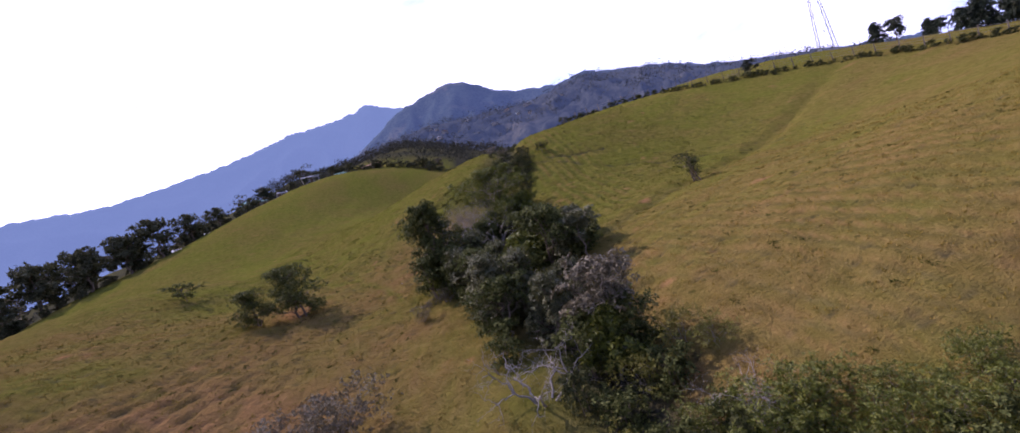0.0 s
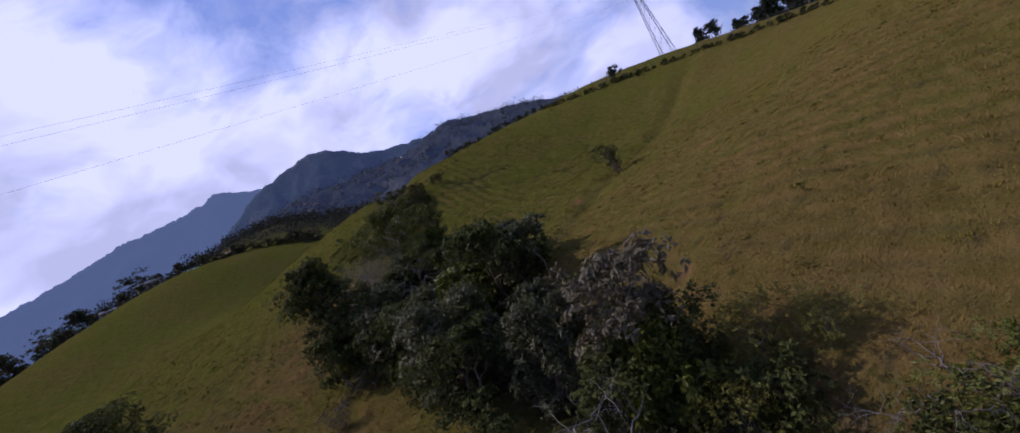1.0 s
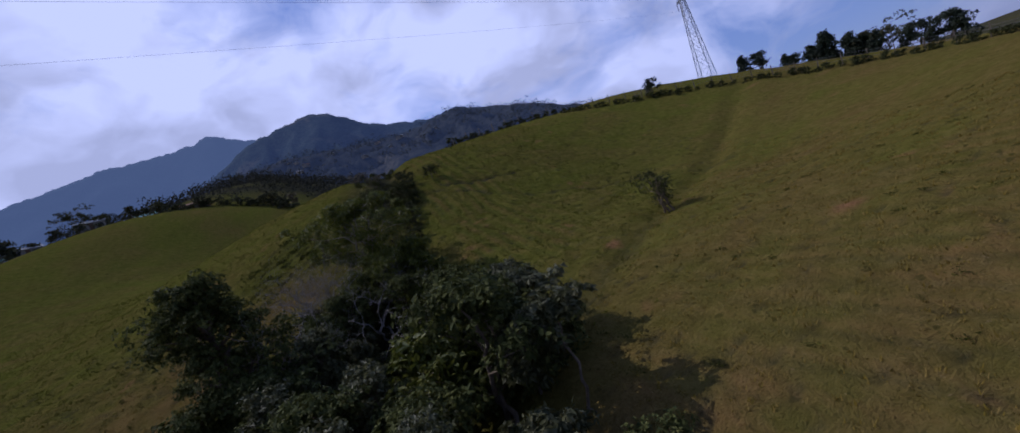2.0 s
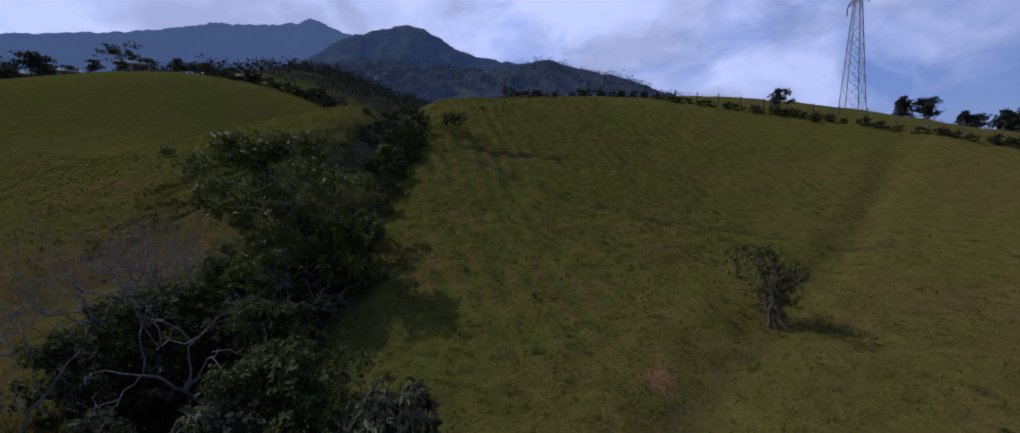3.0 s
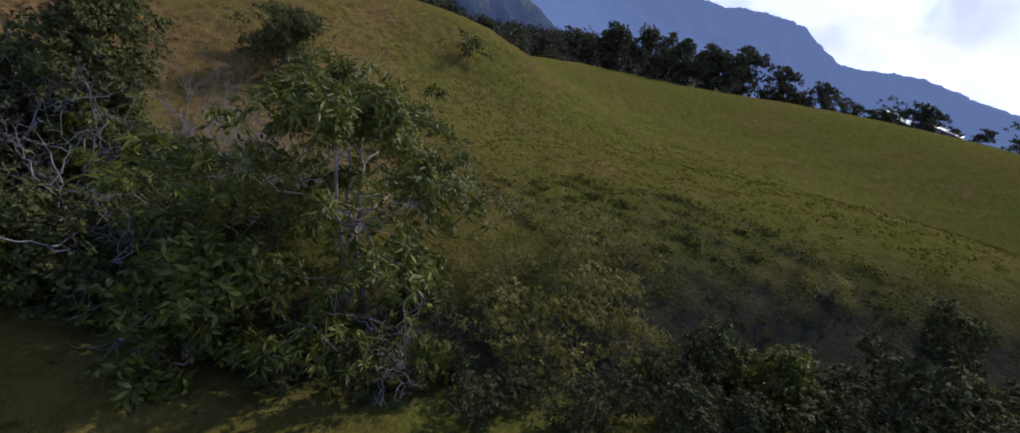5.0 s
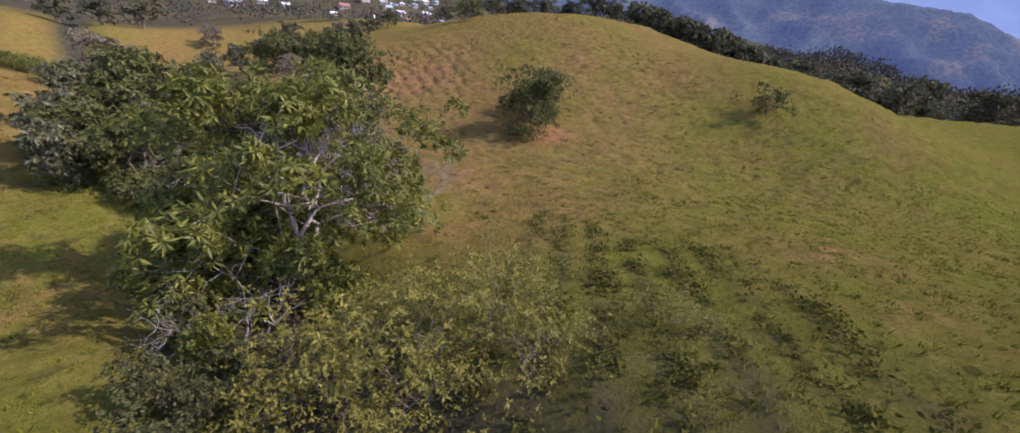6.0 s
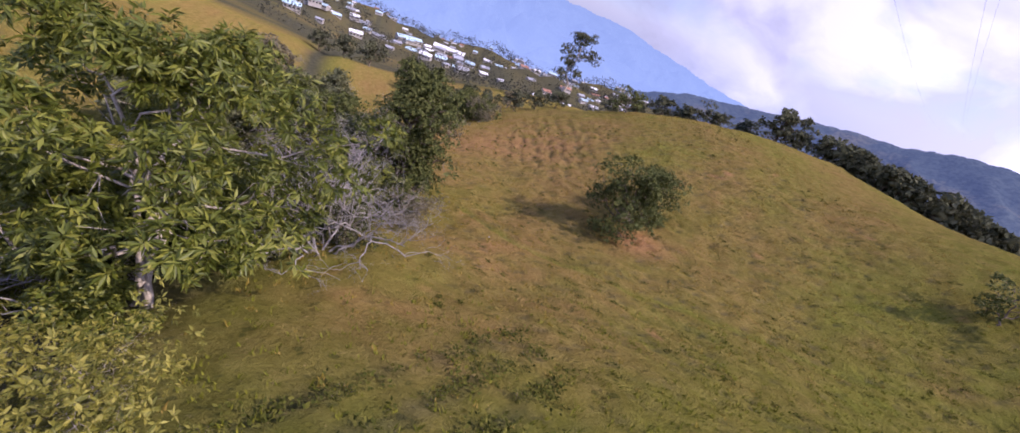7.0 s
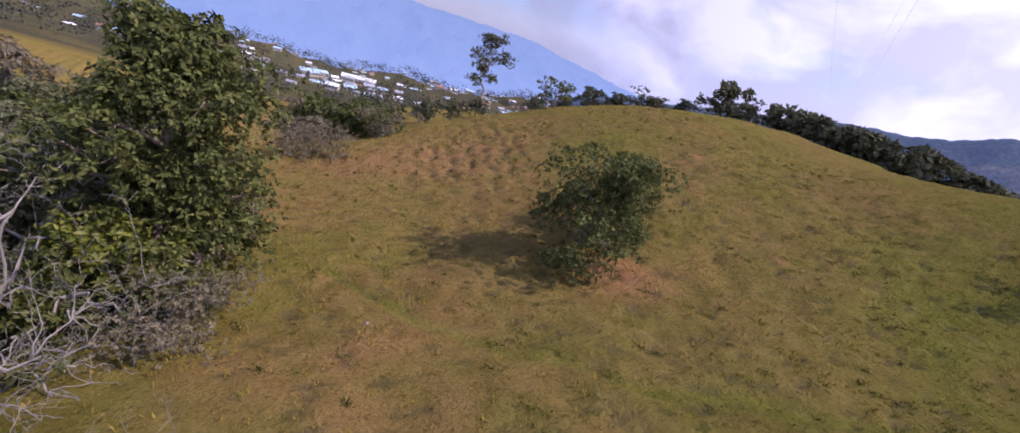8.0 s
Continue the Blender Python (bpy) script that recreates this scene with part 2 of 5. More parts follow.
def terrain(x, y, fine=True):
    x, y = np.asarray(x, float), np.asarray(y, float)
    cx, cy = np.clip(x, -74, 86), np.clip(y, -30, 130)
    out = np.hypot(x - cx, y - cy)
    z = swells(cx, cy)
    az = np.degrees(np.arctan2(x, y - 50))
    slope = np.interp(az, [-180, -160, -140, -120, -100, -80, -55, -25, 0, 25, 50, 90, 130, 160, 180],
                      [-0.27, -0.25, -0.18, -0.10, -0.04, -0.02, 0.03, 0.24, 0.24, 0.10, -0.03, -0.08, -0.12, -0.22, -0.27])
    z = z + slope * 700 * (1 - np.exp(-out / 700))
    # the far side of the knoll falls away
    crest = np.interp(y, [-60, -30, 10, 35, 55, 80, 100, 130], [-30, -38, -47, -54, -70, -76, -70, -90])
    z = z - 0.17 * np.minimum(np.maximum(crest - x, 0), 70) * np.clip((150 - y) / 60, 0, 1)
    # the plain sinks away in front of the southern range
    z = z - 170 * np.clip((out - 720) / 450, 0, 1) * np.interp(az, [-180, -125, -105, 150, 180], [1, 1, 0, 0, 1])
    # shoulder of the knoll
    z = z + 1.2 * np.exp(-((x + 36) ** 2) / 288 - ((y - 44) ** 2) / 162)
    # uneven brow of the knoll
    for bx, by, rise in KNOLL_BUMPS:
        z = z + rise * np.exp(-((x - bx) ** 2 + (y - by) ** 2) / 72)
    # the ground falls away behind the ridge
    behind = (x - 38.4) * 0.816 + (y - 72.6) * 0.58
    z = z - 0.3 * np.clip(behind - 44, 0, 90)
    # a bank and a strip of field beyond the hedge
    z = z + (0.9 * np.exp(-((behind - 15) / 9) ** 2) - 0.4 * np.exp(-(behind / 6) ** 2)) * np.clip((x - 16) / 10, 0, 1) * np.clip((100 - x) / 15, 0, 1)
    # fold in the slope with the lone tree
    fold = (y - 38.6 - 0.66 * (x - 17.0)) / 1.2
    z = z - 0.35 * np.exp(-fold * fold) * np.clip((x - 5) / 6, 0, 1) * np.clip((60 - x) / 20, 0, 1)
    z = z + np.minimum(out / 120, 1) * (lumps(x, y, 260, 5) * np.minimum(out / 25, 16) + lumps(x, y, 70, 6) * np.minimum(out / 60, 4))
    d = (x - gully_line(y)) / 2.7
    z = z - 1.2 * np.exp(-d * d) * np.exp(-(out / 20) ** 2)
    if fine:
        near = np.exp(-(out / 30) ** 2)
        # cattle steps along the slopes: flat treads and short risers
        u, east = steps(x, y)
        ph = u % 1.0
        dry_side = east * np.clip((38.6 + 0.66 * (x - 17.0) - y) / 3, 0, 1)
        dry_side = dry_side * np.clip((30 - y) / 7, 0.15, 1)
        mask = np.clip(0.75 + 0.5 * lumps(x, y, 17, 12), 0, 1) * np.clip((np.abs(x - gully_line(y)) - 3.5) / 2, 0, 1)
        z = z + near * mask * (0.025 + 0.12 * dry_side + 0.10 * east * np.clip((14 - x) / 4, 0, 1) * np.clip((y - 34) / 6, 0, 1)) * np.where(ph < 0.62, 0.5 - ph / 0.62, (ph - 0.62) / 0.38 - 0.5)
        way = y - np.interp(x, [5, 7.2, 11.4, 15.4, 23.5, 30], [55.6, 54.1, 50.9, 49.2, 46.7, 44.6]) - 0.5 * lumps(x, y, 5, 18)
        z = z - 0.13 * np.exp(-(way / 0.24) ** 2) * (x > 5) * (x < 30)
        ditch = y - np.interp(x, [7, 8.3, 11.6, 14.4], [56.0, 55.2, 55.0, 55.4]) - 0.3 * lumps(x, y, 3, 28)
        z = z - 0.22 * np.exp(-(ditch / 0.26) ** 2) * np.clip((x - 6.8) / 0.8, 0, 1) * np.clip((15 - x) / 2, 0, 1)
        trod = y - knoll_path(x) - 0.25 * lumps(x, y, 4, 19)
        z = z - 0.09 * np.exp(-(trod / 0.35) ** 2) * (x > -36) * (x < -10)
        z = z + near * 0.045 * tussocks(x, y) * (x < gully_line(y) - 4)
        z = z + near * (0.10 * lumps(x, y, 5.5, 13) + 0.045 * lumps(x, y, 1.7, 14) + 0.02 * lumps(x, y, 0.75, 15))
    return z


def ground_z(x, y):
    return float(terrain(x, y))


# ---- mesh helpers ----
def mesh_from(name, verts, faces, smooth=False):
    me = bpy.data.meshes.new(name)
    verts = np.asarray(verts, np.float32).reshape(-1, 3)
    if isinstance(faces, np.ndarray):
        k = faces.shape[1]
        me.vertices.add(len(verts))
        me.vertices.foreach_set("co", verts.ravel())
        me.loops.add(faces.size)
        me.loops.foreach_set("vertex_index", faces.astype(np.int32).ravel())
        me.polygons.add(len(faces))
        me.polygons.foreach_set("loop_start", np.arange(0, faces.size, k, dtype=np.int32))
        me.polygons.foreach_set("loop_total", np.full(len(faces), k, np.int32))
        me.update(calc_edges=True)
    else:
        me.from_pydata(verts.tolist(), [], faces)
        me.update()
    if smooth:
        me.shade_smooth()
    return me


def part(name, me, mat, parent, label=""):
    if isinstance(me, bmesh.types.BMesh):
        bm, me = me, bpy.data.meshes.new(name)
        bm.to_mesh(me)
        bm.free()
    if not me.materials:
        me.materials.append(mat)
    ob = new(name, me)
    ob.parent = parent
    return tagged(ob, label)


def bars(segments):
    """One mesh of square bars: (start, end, width) each."""
    verts, faces = [], []
    for a, b, w in segments:
        a, b = Vector(a), Vector(b)
        q = (b - a).to_track_quat("Z", "Y").to_matrix()
        u, v = q @ Vector((w / 2, 0, 0)), q @ Vector((0, w / 2, 0))
        k = len(verts)
        for e in (a, b):
            verts += [e - u - v, e + u - v, e + u + v, e - u + v]
        faces += [(k, k + 3, k + 2, k + 1), (k + 4, k + 5, k + 6, k + 7)]
        faces += [(k + i, k + (i + 1) % 4, k + 4 + (i + 1) % 4, k + 4 + i) for i in range(4)]
    return mesh_from("bars", [tuple(v) for v in verts], faces)


def boxes(items):
    """One mesh of boxes: (centre, size) each."""
    verts, faces = [], []
    for (x, y, z), (a, b, c) in items:
        k = len(verts)
        verts += [(x + i * a / 2, y + j * b / 2, z + h * c / 2) for h in (-1, 1) for i, j in ((-1, -1), (1, -1), (1, 1), (-1, 1))]
        faces += [(k, k + 3, k + 2, k + 1), (k + 4, k + 5, k + 6, k + 7)]
        faces += [(k + i, k + (i + 1) % 4, k + 4 + (i + 1) % 4, k + 4 + i) for i in range(4)]
    return mesh_from("boxes", verts, faces)


class Tubes:
    """Gathers tapering tubes along polylines into one mesh."""

    def __init__(self):
        self.verts, self.faces, self.count = [], [], 0

    def add(self, pts, radii, sides=6):
        pts, radii = np.asarray(pts, float), np.asarray(radii, float)
        way = np.gradient(pts, axis=0)
        way /= np.linalg.norm(way, axis=1, keepdims=True) + 1e-9
        ref = np.array([1.0, 0, 0]) if abs(way[0][0]) < 0.8 else np.array([0, 1.0, 0])
        u = np.cross(way, ref)
        u /= np.linalg.norm(u, axis=1, keepdims=True) + 1e-9
        v = np.cross(way, u)
        a = np.arange(sides) * 2 * np.pi / sides
        ring = pts[:, None] + radii[:, None, None] * (np.cos(a)[None, :, None] * u[:, None] + np.sin(a)[None, :, None] * v[:, None])
        self.verts.append(ring.reshape(-1, 3))
        n, k = len(pts), self.count
        i, j = np.meshgrid(np.arange(n - 1), np.arange(sides), indexing="ij")
        q = np.stack([k + i * sides + j, k + i * sides + (j + 1) % sides, k + (i + 1) * sides + (j + 1) % sides, k + (i + 1) * sides + j], -1)
        self.faces.append(q.reshape(-1, 4))
        self.count += n * sides

    def mesh(self, name):
        return mesh_from(name, np.concatenate(self.verts), np.concatenate(self.faces), True)


def unit(v):
    return v / (np.linalg.norm(v, axis=-1, keepdims=True) + 1e-9)


def leaves_mesh(name, centres, ways, length, width, rng, faces, fold=0.25, vary=0.35):
    """A leaf, folded along its midrib, at each centre, pointing along its way, its upper side turned to where it faces."""
    n = len(centres)
    size = 1 + vary * rng.uniform(-1, 1, (n, 1))
    a = unit(ways) * length * size
    s = unit(np.cross(a, faces + rng.normal(size=(n, 3)) * 0.38))
    up = unit(np.cross(s, a))
    w = width * size / 2
    v = np.stack([centres, centres + a * 0.42 + s * w + up * w * fold, centres + a - up * length * 0.10, centres + a * 0.42 - s * w + up * w * fold], 1)
    k = 4 * np.arange(n)[:, None]
    f = np.concatenate([k + [0, 1, 2], k + [0, 2, 3]], 1).reshape(-1, 3)
    return mesh_from(name, v.reshape(-1, 3), f)


def crooked(a, b, rng, n=6, bend=0.12, rise=0.0):
    t = np.linspace(0, 1, n)[:, None]
    span = np.linalg.norm(b - a)
    p = a + (b - a) * t
    p[1:-1] += rng.normal(size=(n - 2, 3)) * bend * span / 2.2
    p[:, 2] += rise * span * np.sin(t[:, 0] * np.pi)
    return p


def plant(name, seed, height, spread, bole, limbs, twigs, leaf, count, clump, mat, bark, r0, label, category,
          droop=0.25, shape="round", lean=(0, 0), stems=1, flat=0.6, sides=6, whorl=8):
    """A tree or shrub at the origin: trunk with limbs and twigs, and a crown of single leaves held in clumps.
    bole: share of the height below the first limb; leaf: (length, width); count: leaves a clump, in whorls."""
    rng = np.random.RandomState(seed)
    top = tagged(new(name), label, category)
    wood, ends = Tubes(), []
    for st in range(stems):
        foot = np.array([0.0, 0, -0.3]) + (rng.normal(size=3) * [0.25, 0.25, 0] * spread * 0.4 if stems > 1 else 0)
        tip = np.array([lean[0], lean[1], height * 0.86]) + (rng.normal(size=3) * [0.5, 0.5, 0.08] * spread * (0.5 if stems > 1 else 0.12))
        trunk = crooked(foot, tip, rng, 9, 0.07)
        rr = r0 / math.sqrt(stems)
        wood.add(trunk, np.linspace(rr, rr * 0.25, 9) * np.r_[1.35, np.ones(8)], sides + 2)
        per = max(2, limbs // stems)
        for i in range(per):
            s = bole + (0.97 - bole) * (i + rng.uniform(0.1, 0.9)) / per
            base = np.array([np.interp(s * 8, np.arange(9), trunk[:, c]) for c in range(3)])
            az = i * 2.4 + rng.uniform(-0.5, 0.5) + st
            u = (s - bole) / (1 - bole)
            if shape == "round":
                reach = spread * (0.55 + 0.55 * math.sin(math.pi * min(1, 0.25 + 0.75 * u)))
                el = 0.15 + 0.9 * u
            elif shape == "cone":
                reach, el = spread * (1.05 - 0.9 * u), 0.1 + 0.2 * u
            elif shape == "flat":
                reach, el = spread * (0.7 + 0.4 * rng.rand()), 0.35 - 0.2 * u
            else:
                reach, el = spread * (0.6 + 0.5 * rng.rand()), 0.7 + 0.5 * rng.rand()
            reach *= rng.uniform(0.55, 1.2)
            el += rng.uniform(-0.25, 0.25)
            end = base + reach * np.array([math.cos(az) * math.cos(el), math.sin(az) * math.cos(el), math.sin(el) * 0.8])
            end[2] = min(end[2], height * rng.uniform(0.9, 1.0))
            mid = np.array(lean) * 0.7
            far = np.hypot(*(end[:2] - mid)) / (spread * 1.1)
            if far > 1:
                end[:2] = mid + (end[:2] - mid) / far
            limb = crooked(base, end, rng, 6, 0.14, 0.06)
            lr = rr * (0.5 - 0.3 * u)
            wood.add(limb, np.linspace(lr, lr * 0.2, 6), sides - 1)
            ends.append(end)
            for k in range(twigs):
                q = rng.uniform(0.3, 1.0)
                tb = np.array([np.interp(q * 5, np.arange(6), limb[:, c]) for c in range(3)])
                d = unit(unit(end - base) * 0.5 + rng.normal(size=3) * [1, 1, 0.75] + [0, 0, 0.25])
                te = tb + d * reach * rng.uniform(0.2, 0.5)
                te[2] = min(te[2], height)
                wood.add(crooked(tb, te, rng, 3, 0.15), np.linspace(lr * 0.35, lr * 0.08, 3), 3)
                ends.append(te)
    part("trunk", wood.mesh("trunk"), bark, top)
    if count:
        # each end carries a dome of leaf whorls, open below, with air between one dome and the next
        ends = np.array(ends)
        tufts = max(4, count // whorl)
        which = np.repeat(np.arange(len(ends)), tufts)
        big = rng.uniform(0.45, 1.45, len(ends))[which][:, None]
        ball = unit(unit(rng.normal(size=(len(which), 3))) * [1, 1, 0.85] + [0, 0, 0.42])
        off = ball * rng.uniform(0.45, 1.08, (len(which), 1)) ** 0.6 * clump * big * [1, 1, flat]
        tuft = ends[which] + off
        tuft[:, 2] = np.maximum(tuft[:, 2], 0.1)
        axis = unit(ball + [0, 0, 0.3] + rng.normal(size=ball.shape) * 0.25)
        n = len(tuft) * whorl
        hub, axis = np.repeat(tuft, whorl, 0), np.repeat(axis, whorl, 0)
        side = unit(np.cross(axis, unit(rng.normal(size=(n, 3)))))
        way = side + axis * rng.uniform(0.05, 0.75, (n, 1)) + [0, 0, -droop]
        c = hub + side * leaf[0] * rng.uniform(0.02, 0.22, (n, 1)) + axis * leaf[0] * rng.uniform(-0.3, 0.2, (n, 1))
        part("crown", leaves_mesh("crown", c, way, *leaf, rng, axis + side * 0.35), mat, top)
    return top


def dead_tree(name, seed, height, spread, label, stems=3, depth=4, wood_mat=None, r0=0.12, down=0.0):
    """A leafless tree: stems that fork again and again into thin bare twigs."""
    rng = np.random.RandomState(seed)
    top = tagged(new(name), label, "dead tree")
    trunk, boughs = Tubes(), Tubes()

    def fork(base, way, length, r, level):
        end = base + way * length
        p = crooked(base, end, rng, 6 if level < 2 else 4, 0.12, 0.05)
        (trunk if level == 0 else boughs).add(p, np.linspace(r, r * 0.55, len(p)), 7 if level < 2 else 4)
        if level >= depth:
            return
        for k in range(3 if level < 2 else rng.randint(2, 4)):
            d = unit(way * 0.75 + rng.normal(size=3) * [0.75, 0.75, 0.6] + [0, 0, 0.05 - down * level])
            q = rng.uniform(0.5, 1.0)
            fork(p[-1] * q + p[len(p) // 2] * (1 - q), d, length * rng.uniform(0.5, 0.8), r * 0.55, level + 1)

    for s in range(stems):
        a = s * 6.28 / stems + rng.uniform(-0.5, 0.5)
        way = unit(np.array([math.cos(a) * spread, math.sin(a) * spread, height * 0.6]))
        fork(np.array([math.cos(a), math.sin(a), 0]) * 0.12 + [0, 0, -0.2], way, height * 0.42, r0, 0)
    part("trunk", trunk.mesh("trunk"), wood_mat or DEAD_WOOD, top)
    part("crown", boughs.mesh("crown"), wood_mat or DEAD_WOOD, top)
    return top


def stand(ob, x, y, scale=1.0, turn=0.0, sink=0.05):
    """Sets the first of a kind down on the ground."""
    ob.matrix_world = Matrix.LocRotScale((x, y, ground_z(x, y) - sink), Euler((0, 0, turn)), (scale,) * 3)
    return ob


def again(ob, x, y, scale=1.0, turn=0.0, sink=0.05, label="", group="", tall=1.0):
    """Another one of the same kind on the ground."""
    keep = ob.scale.copy()
    ob.scale = (1, 1, 1)
    c = copy_thing(ob, Matrix.LocRotScale((x, y, ground_z(x, y) - sink), Euler((0, 0, turn)), (scale, scale, scale * tall)))
    ob.scale = keep
    return tagged(c, label, "", group)


# ---- ground ----
def spaced(a, b, step, reach):
    mid = np.arange(a, b + step / 2, step)
    out, d = [], step
    while not out or out[-1] < reach:
        d *= 1.12
        out.append((out[-1] if out else 0) + d)
    out = np.array(out)
    return np.concatenate([a - out[::-1], mid, b + out])


gx, gy = spaced(-40, 36, 0.19, 2600), spaced(0, 76, 0.19, 2600)
mx, my = np.meshgrid(gx, gy)
mz = terrain(mx, my)
# cattle ruts down the knoll
across = mx + 20.3 - 0.285 * (my - 18.5)
rut_patch = np.exp(-(across / 4.2) ** 2 - ((my - 18.5) / 8.0) ** 2)
ruts = np.clip(rut_patch * 1.3, 0, 1) * np.clip(np.sin((across + 0.30 * lumps(mx, my, 3.0, 29)) * 6.283 / 1.15) * 1.5 - 0.2, 0, 1) * np.clip(0.75 + 0.4 * lumps(mx, my, 2.5, 30), 0, 1)
mz = mz - 0.2 * ruts
# hoof marks, longest along the contours
rh = np.random.RandomState(85)
hoof = np.zeros_like(mz)
for x0, x1, y0, y1, count in ((-36, -8, 16, 52, 1500), (4, 34, 8, 70, 1100)):
    hj, hi = np.searchsorted(gx, rh.uniform(x0, x1, count)), np.searchsorted(gy, rh.uniform(y0, y1, count))
    deep = rh.uniform(0.25, 1.0, count) ** 1.5
    for dj, di, share in ((0, 0, 1.0), (1, 0, 0.85), (-1, 0, 0.4), (0, 1, 0.35)):
        hoof[hi + di, hj + dj] = np.maximum(hoof[hi + di, hj + dj], deep * share)
mz = mz - 0.09 * hoof
nx, ny = len(gx), len(gy)
ii, jj = np.meshgrid(np.arange(ny - 1), np.arange(nx - 1), indexing="ij")
quads = np.stack([ii * nx + jj, ii * nx + jj + 1, (ii + 1) * nx + jj + 1, (ii + 1) * nx + jj], -1).reshape(-1, 4)
ground_mesh = mesh_from("ground", np.stack([mx, my, mz], -1), quads, True)

# what covers the ground: red: dry against green grass; green: bare soil; blue: woodland ground and painted-in shade
gl = gully_line(my)
right_hill = 1 / (1 + np.exp(np.clip((my - 38.6 - 0.66 * (mx - 17.0)) / 2.0, -40, 40))) * (mx > gl)
knoll = 1 / (1 + np.exp(np.clip((my - 46 - 0.12 * mx) / 3.0, -40, 40))) * (mx <= gl)
dry = np.clip(0.20 + (0.28 + 0.10 * np.clip((28 - my) / 10, 0, 1)) * right_hill + 0.60 * knoll * np.clip((gl - 2.5 - mx) / 6.0, 0.15, 1) * (0.68 + 0.32 * np.clip((mx + 30) / 14, 0, 1)) + 0.22 * lumps(mx, my, 14, 21) + 0.12 * lumps(mx, my, 4, 22), 0, 1)
soil = np.clip(lumps(mx, my, 7, 23) + 0.7 * lumps(mx, my, 2.2, 24) - 1.25, 0, 1)
track = np.exp(-((my - 36.5 - 0.16 * (mx + 20) + 0.6 * lumps(mx, my, 12, 25)) / 0.8) ** 2) * (mx < -7) * (mx > -36)
scars = 0.7 * rut_patch * np.clip(0.6 + 0.7 * lumps(mx, my, 2.5, 31), 0, 1)
worn = np.clip(0.55 + 0.6 * lumps(mx, my, 2.8, 32), 0, 1)
bare = 0.55 * np.exp(-((mx + 9.4) / 2.4) ** 2 - ((my - 39.6) / 2.2) ** 2) + 0.5 * np.exp(-((mx + 5.2) / 1.5) ** 2 - ((my - 45.0) / 1.3) ** 2) + 0.35 * np.exp(-((mx + 13.5) / 2.6) ** 2 - ((my - 41.0) / 1.6) ** 2)
scars = scars + bare * worn + 0.16 * np.clip((17 - my) / 8, 0, 1) * np.clip((mx - gl - 3) / 3, 0, 1) * np.clip((50 - mx) / 20, 0, 1) * worn + (0.10 + 0.2 * np.clip((9 - mx) / 4, 0, 1)) * right_hill * np.clip((my + 4 - mx) / 12, 0, 1) * np.clip((22 - mx) / 8, 0, 1) * worn
soil = np.clip(soil + 0.12 * track + 1.0 * np.exp(-((mx + 19.6) ** 2 + (my - 35.9) ** 2) / 2.6)
               + 1.2 * np.exp(-((mx - 15.8) ** 2 + ((my - 26.9) / 0.6) ** 2) / 0.35) + 0.5 * np.exp(-((mx + 14.5) ** 2 + (my - 19.0) ** 2) / 14) + scars, 0, 1)
su, east = steps(mx, my)
lie = tussocks(mx, my) * (mx < gl - 4)
# bands along the steps: drier crests, hollows darkened as painted shade
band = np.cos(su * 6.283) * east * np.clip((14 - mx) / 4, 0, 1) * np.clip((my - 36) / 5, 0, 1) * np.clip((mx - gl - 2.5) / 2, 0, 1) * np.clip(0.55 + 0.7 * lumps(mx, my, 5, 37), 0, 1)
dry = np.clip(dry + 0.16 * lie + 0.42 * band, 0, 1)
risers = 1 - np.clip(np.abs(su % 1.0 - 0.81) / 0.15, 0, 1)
# trampled soil and painted shade in a dark band below each riser
soil_shade = (1 - np.clip(np.abs(su % 1.0 - 0.52) / 0.17, 0, 1)) * right_hill * np.clip((24 - mx) / 8, 0, 1) * np.clip((30 - my) / 7, 0, 1) * np.clip(0.7 + 0.5 * lumps(mx, my, 7, 38), 0, 1) * np.clip((mx - gl - 4) / 2, 0, 1)
risers = risers * (0.05 + 0.22 * knoll + 0.95 * right_hill * np.clip((28 - mx) / 8, 0.12, 1) * np.clip((my - 5) / 6, 0.3, 1) * np.clip((30 - my) / 7, 0.1, 1)) * np.clip(0.75 + 0.4 * lumps(mx, my, 17, 12), 0, 1) * np.clip(0.85 + 0.3 * lumps(mx, my, 9, 16), 0, 1) * (np.abs(mx - gl) > 4)
away = np.hypot(mx - np.clip(mx, -74, 86), my - np.clip(my, -30, 130))
path_line = my - np.interp(mx, [5, 7.2, 11.4, 15.4, 23.5, 30], [55.6, 54.1, 50.9, 49.2, 46.7, 44.6]) - 0.5 * lumps(mx, my, 5, 18)
# gully bottom and far woods; the path groove's shade is painted in too
floor_and_shade = np.clip(np.exp(-((mx - gl) / np.where(mx > gl, 1.6, 2.3)) ** 2) + 0.75 * np.exp(-(path_line / 0.22) ** 2) * np.clip(0.6 + 0.8 * lumps(mx, my, 3, 27), 0, 1) * (mx > 5) * (mx < 30) + np.clip((away - 6) / 30, 0, 1) * np.clip(0.92 + 0.3 * lumps(mx, my, 38, 33), 0, 1), 0, 1)
ditch_line = my - np.interp(mx, [7, 8.3, 11.6, 14.4], [56.0, 55.2, 55.0, 55.4]) - 0.3 * lumps(mx, my, 3, 28)
fold_line = my - 38.6 - 0.66 * (mx - 17.0) - 0.4 * lumps(mx, my, 4, 34)
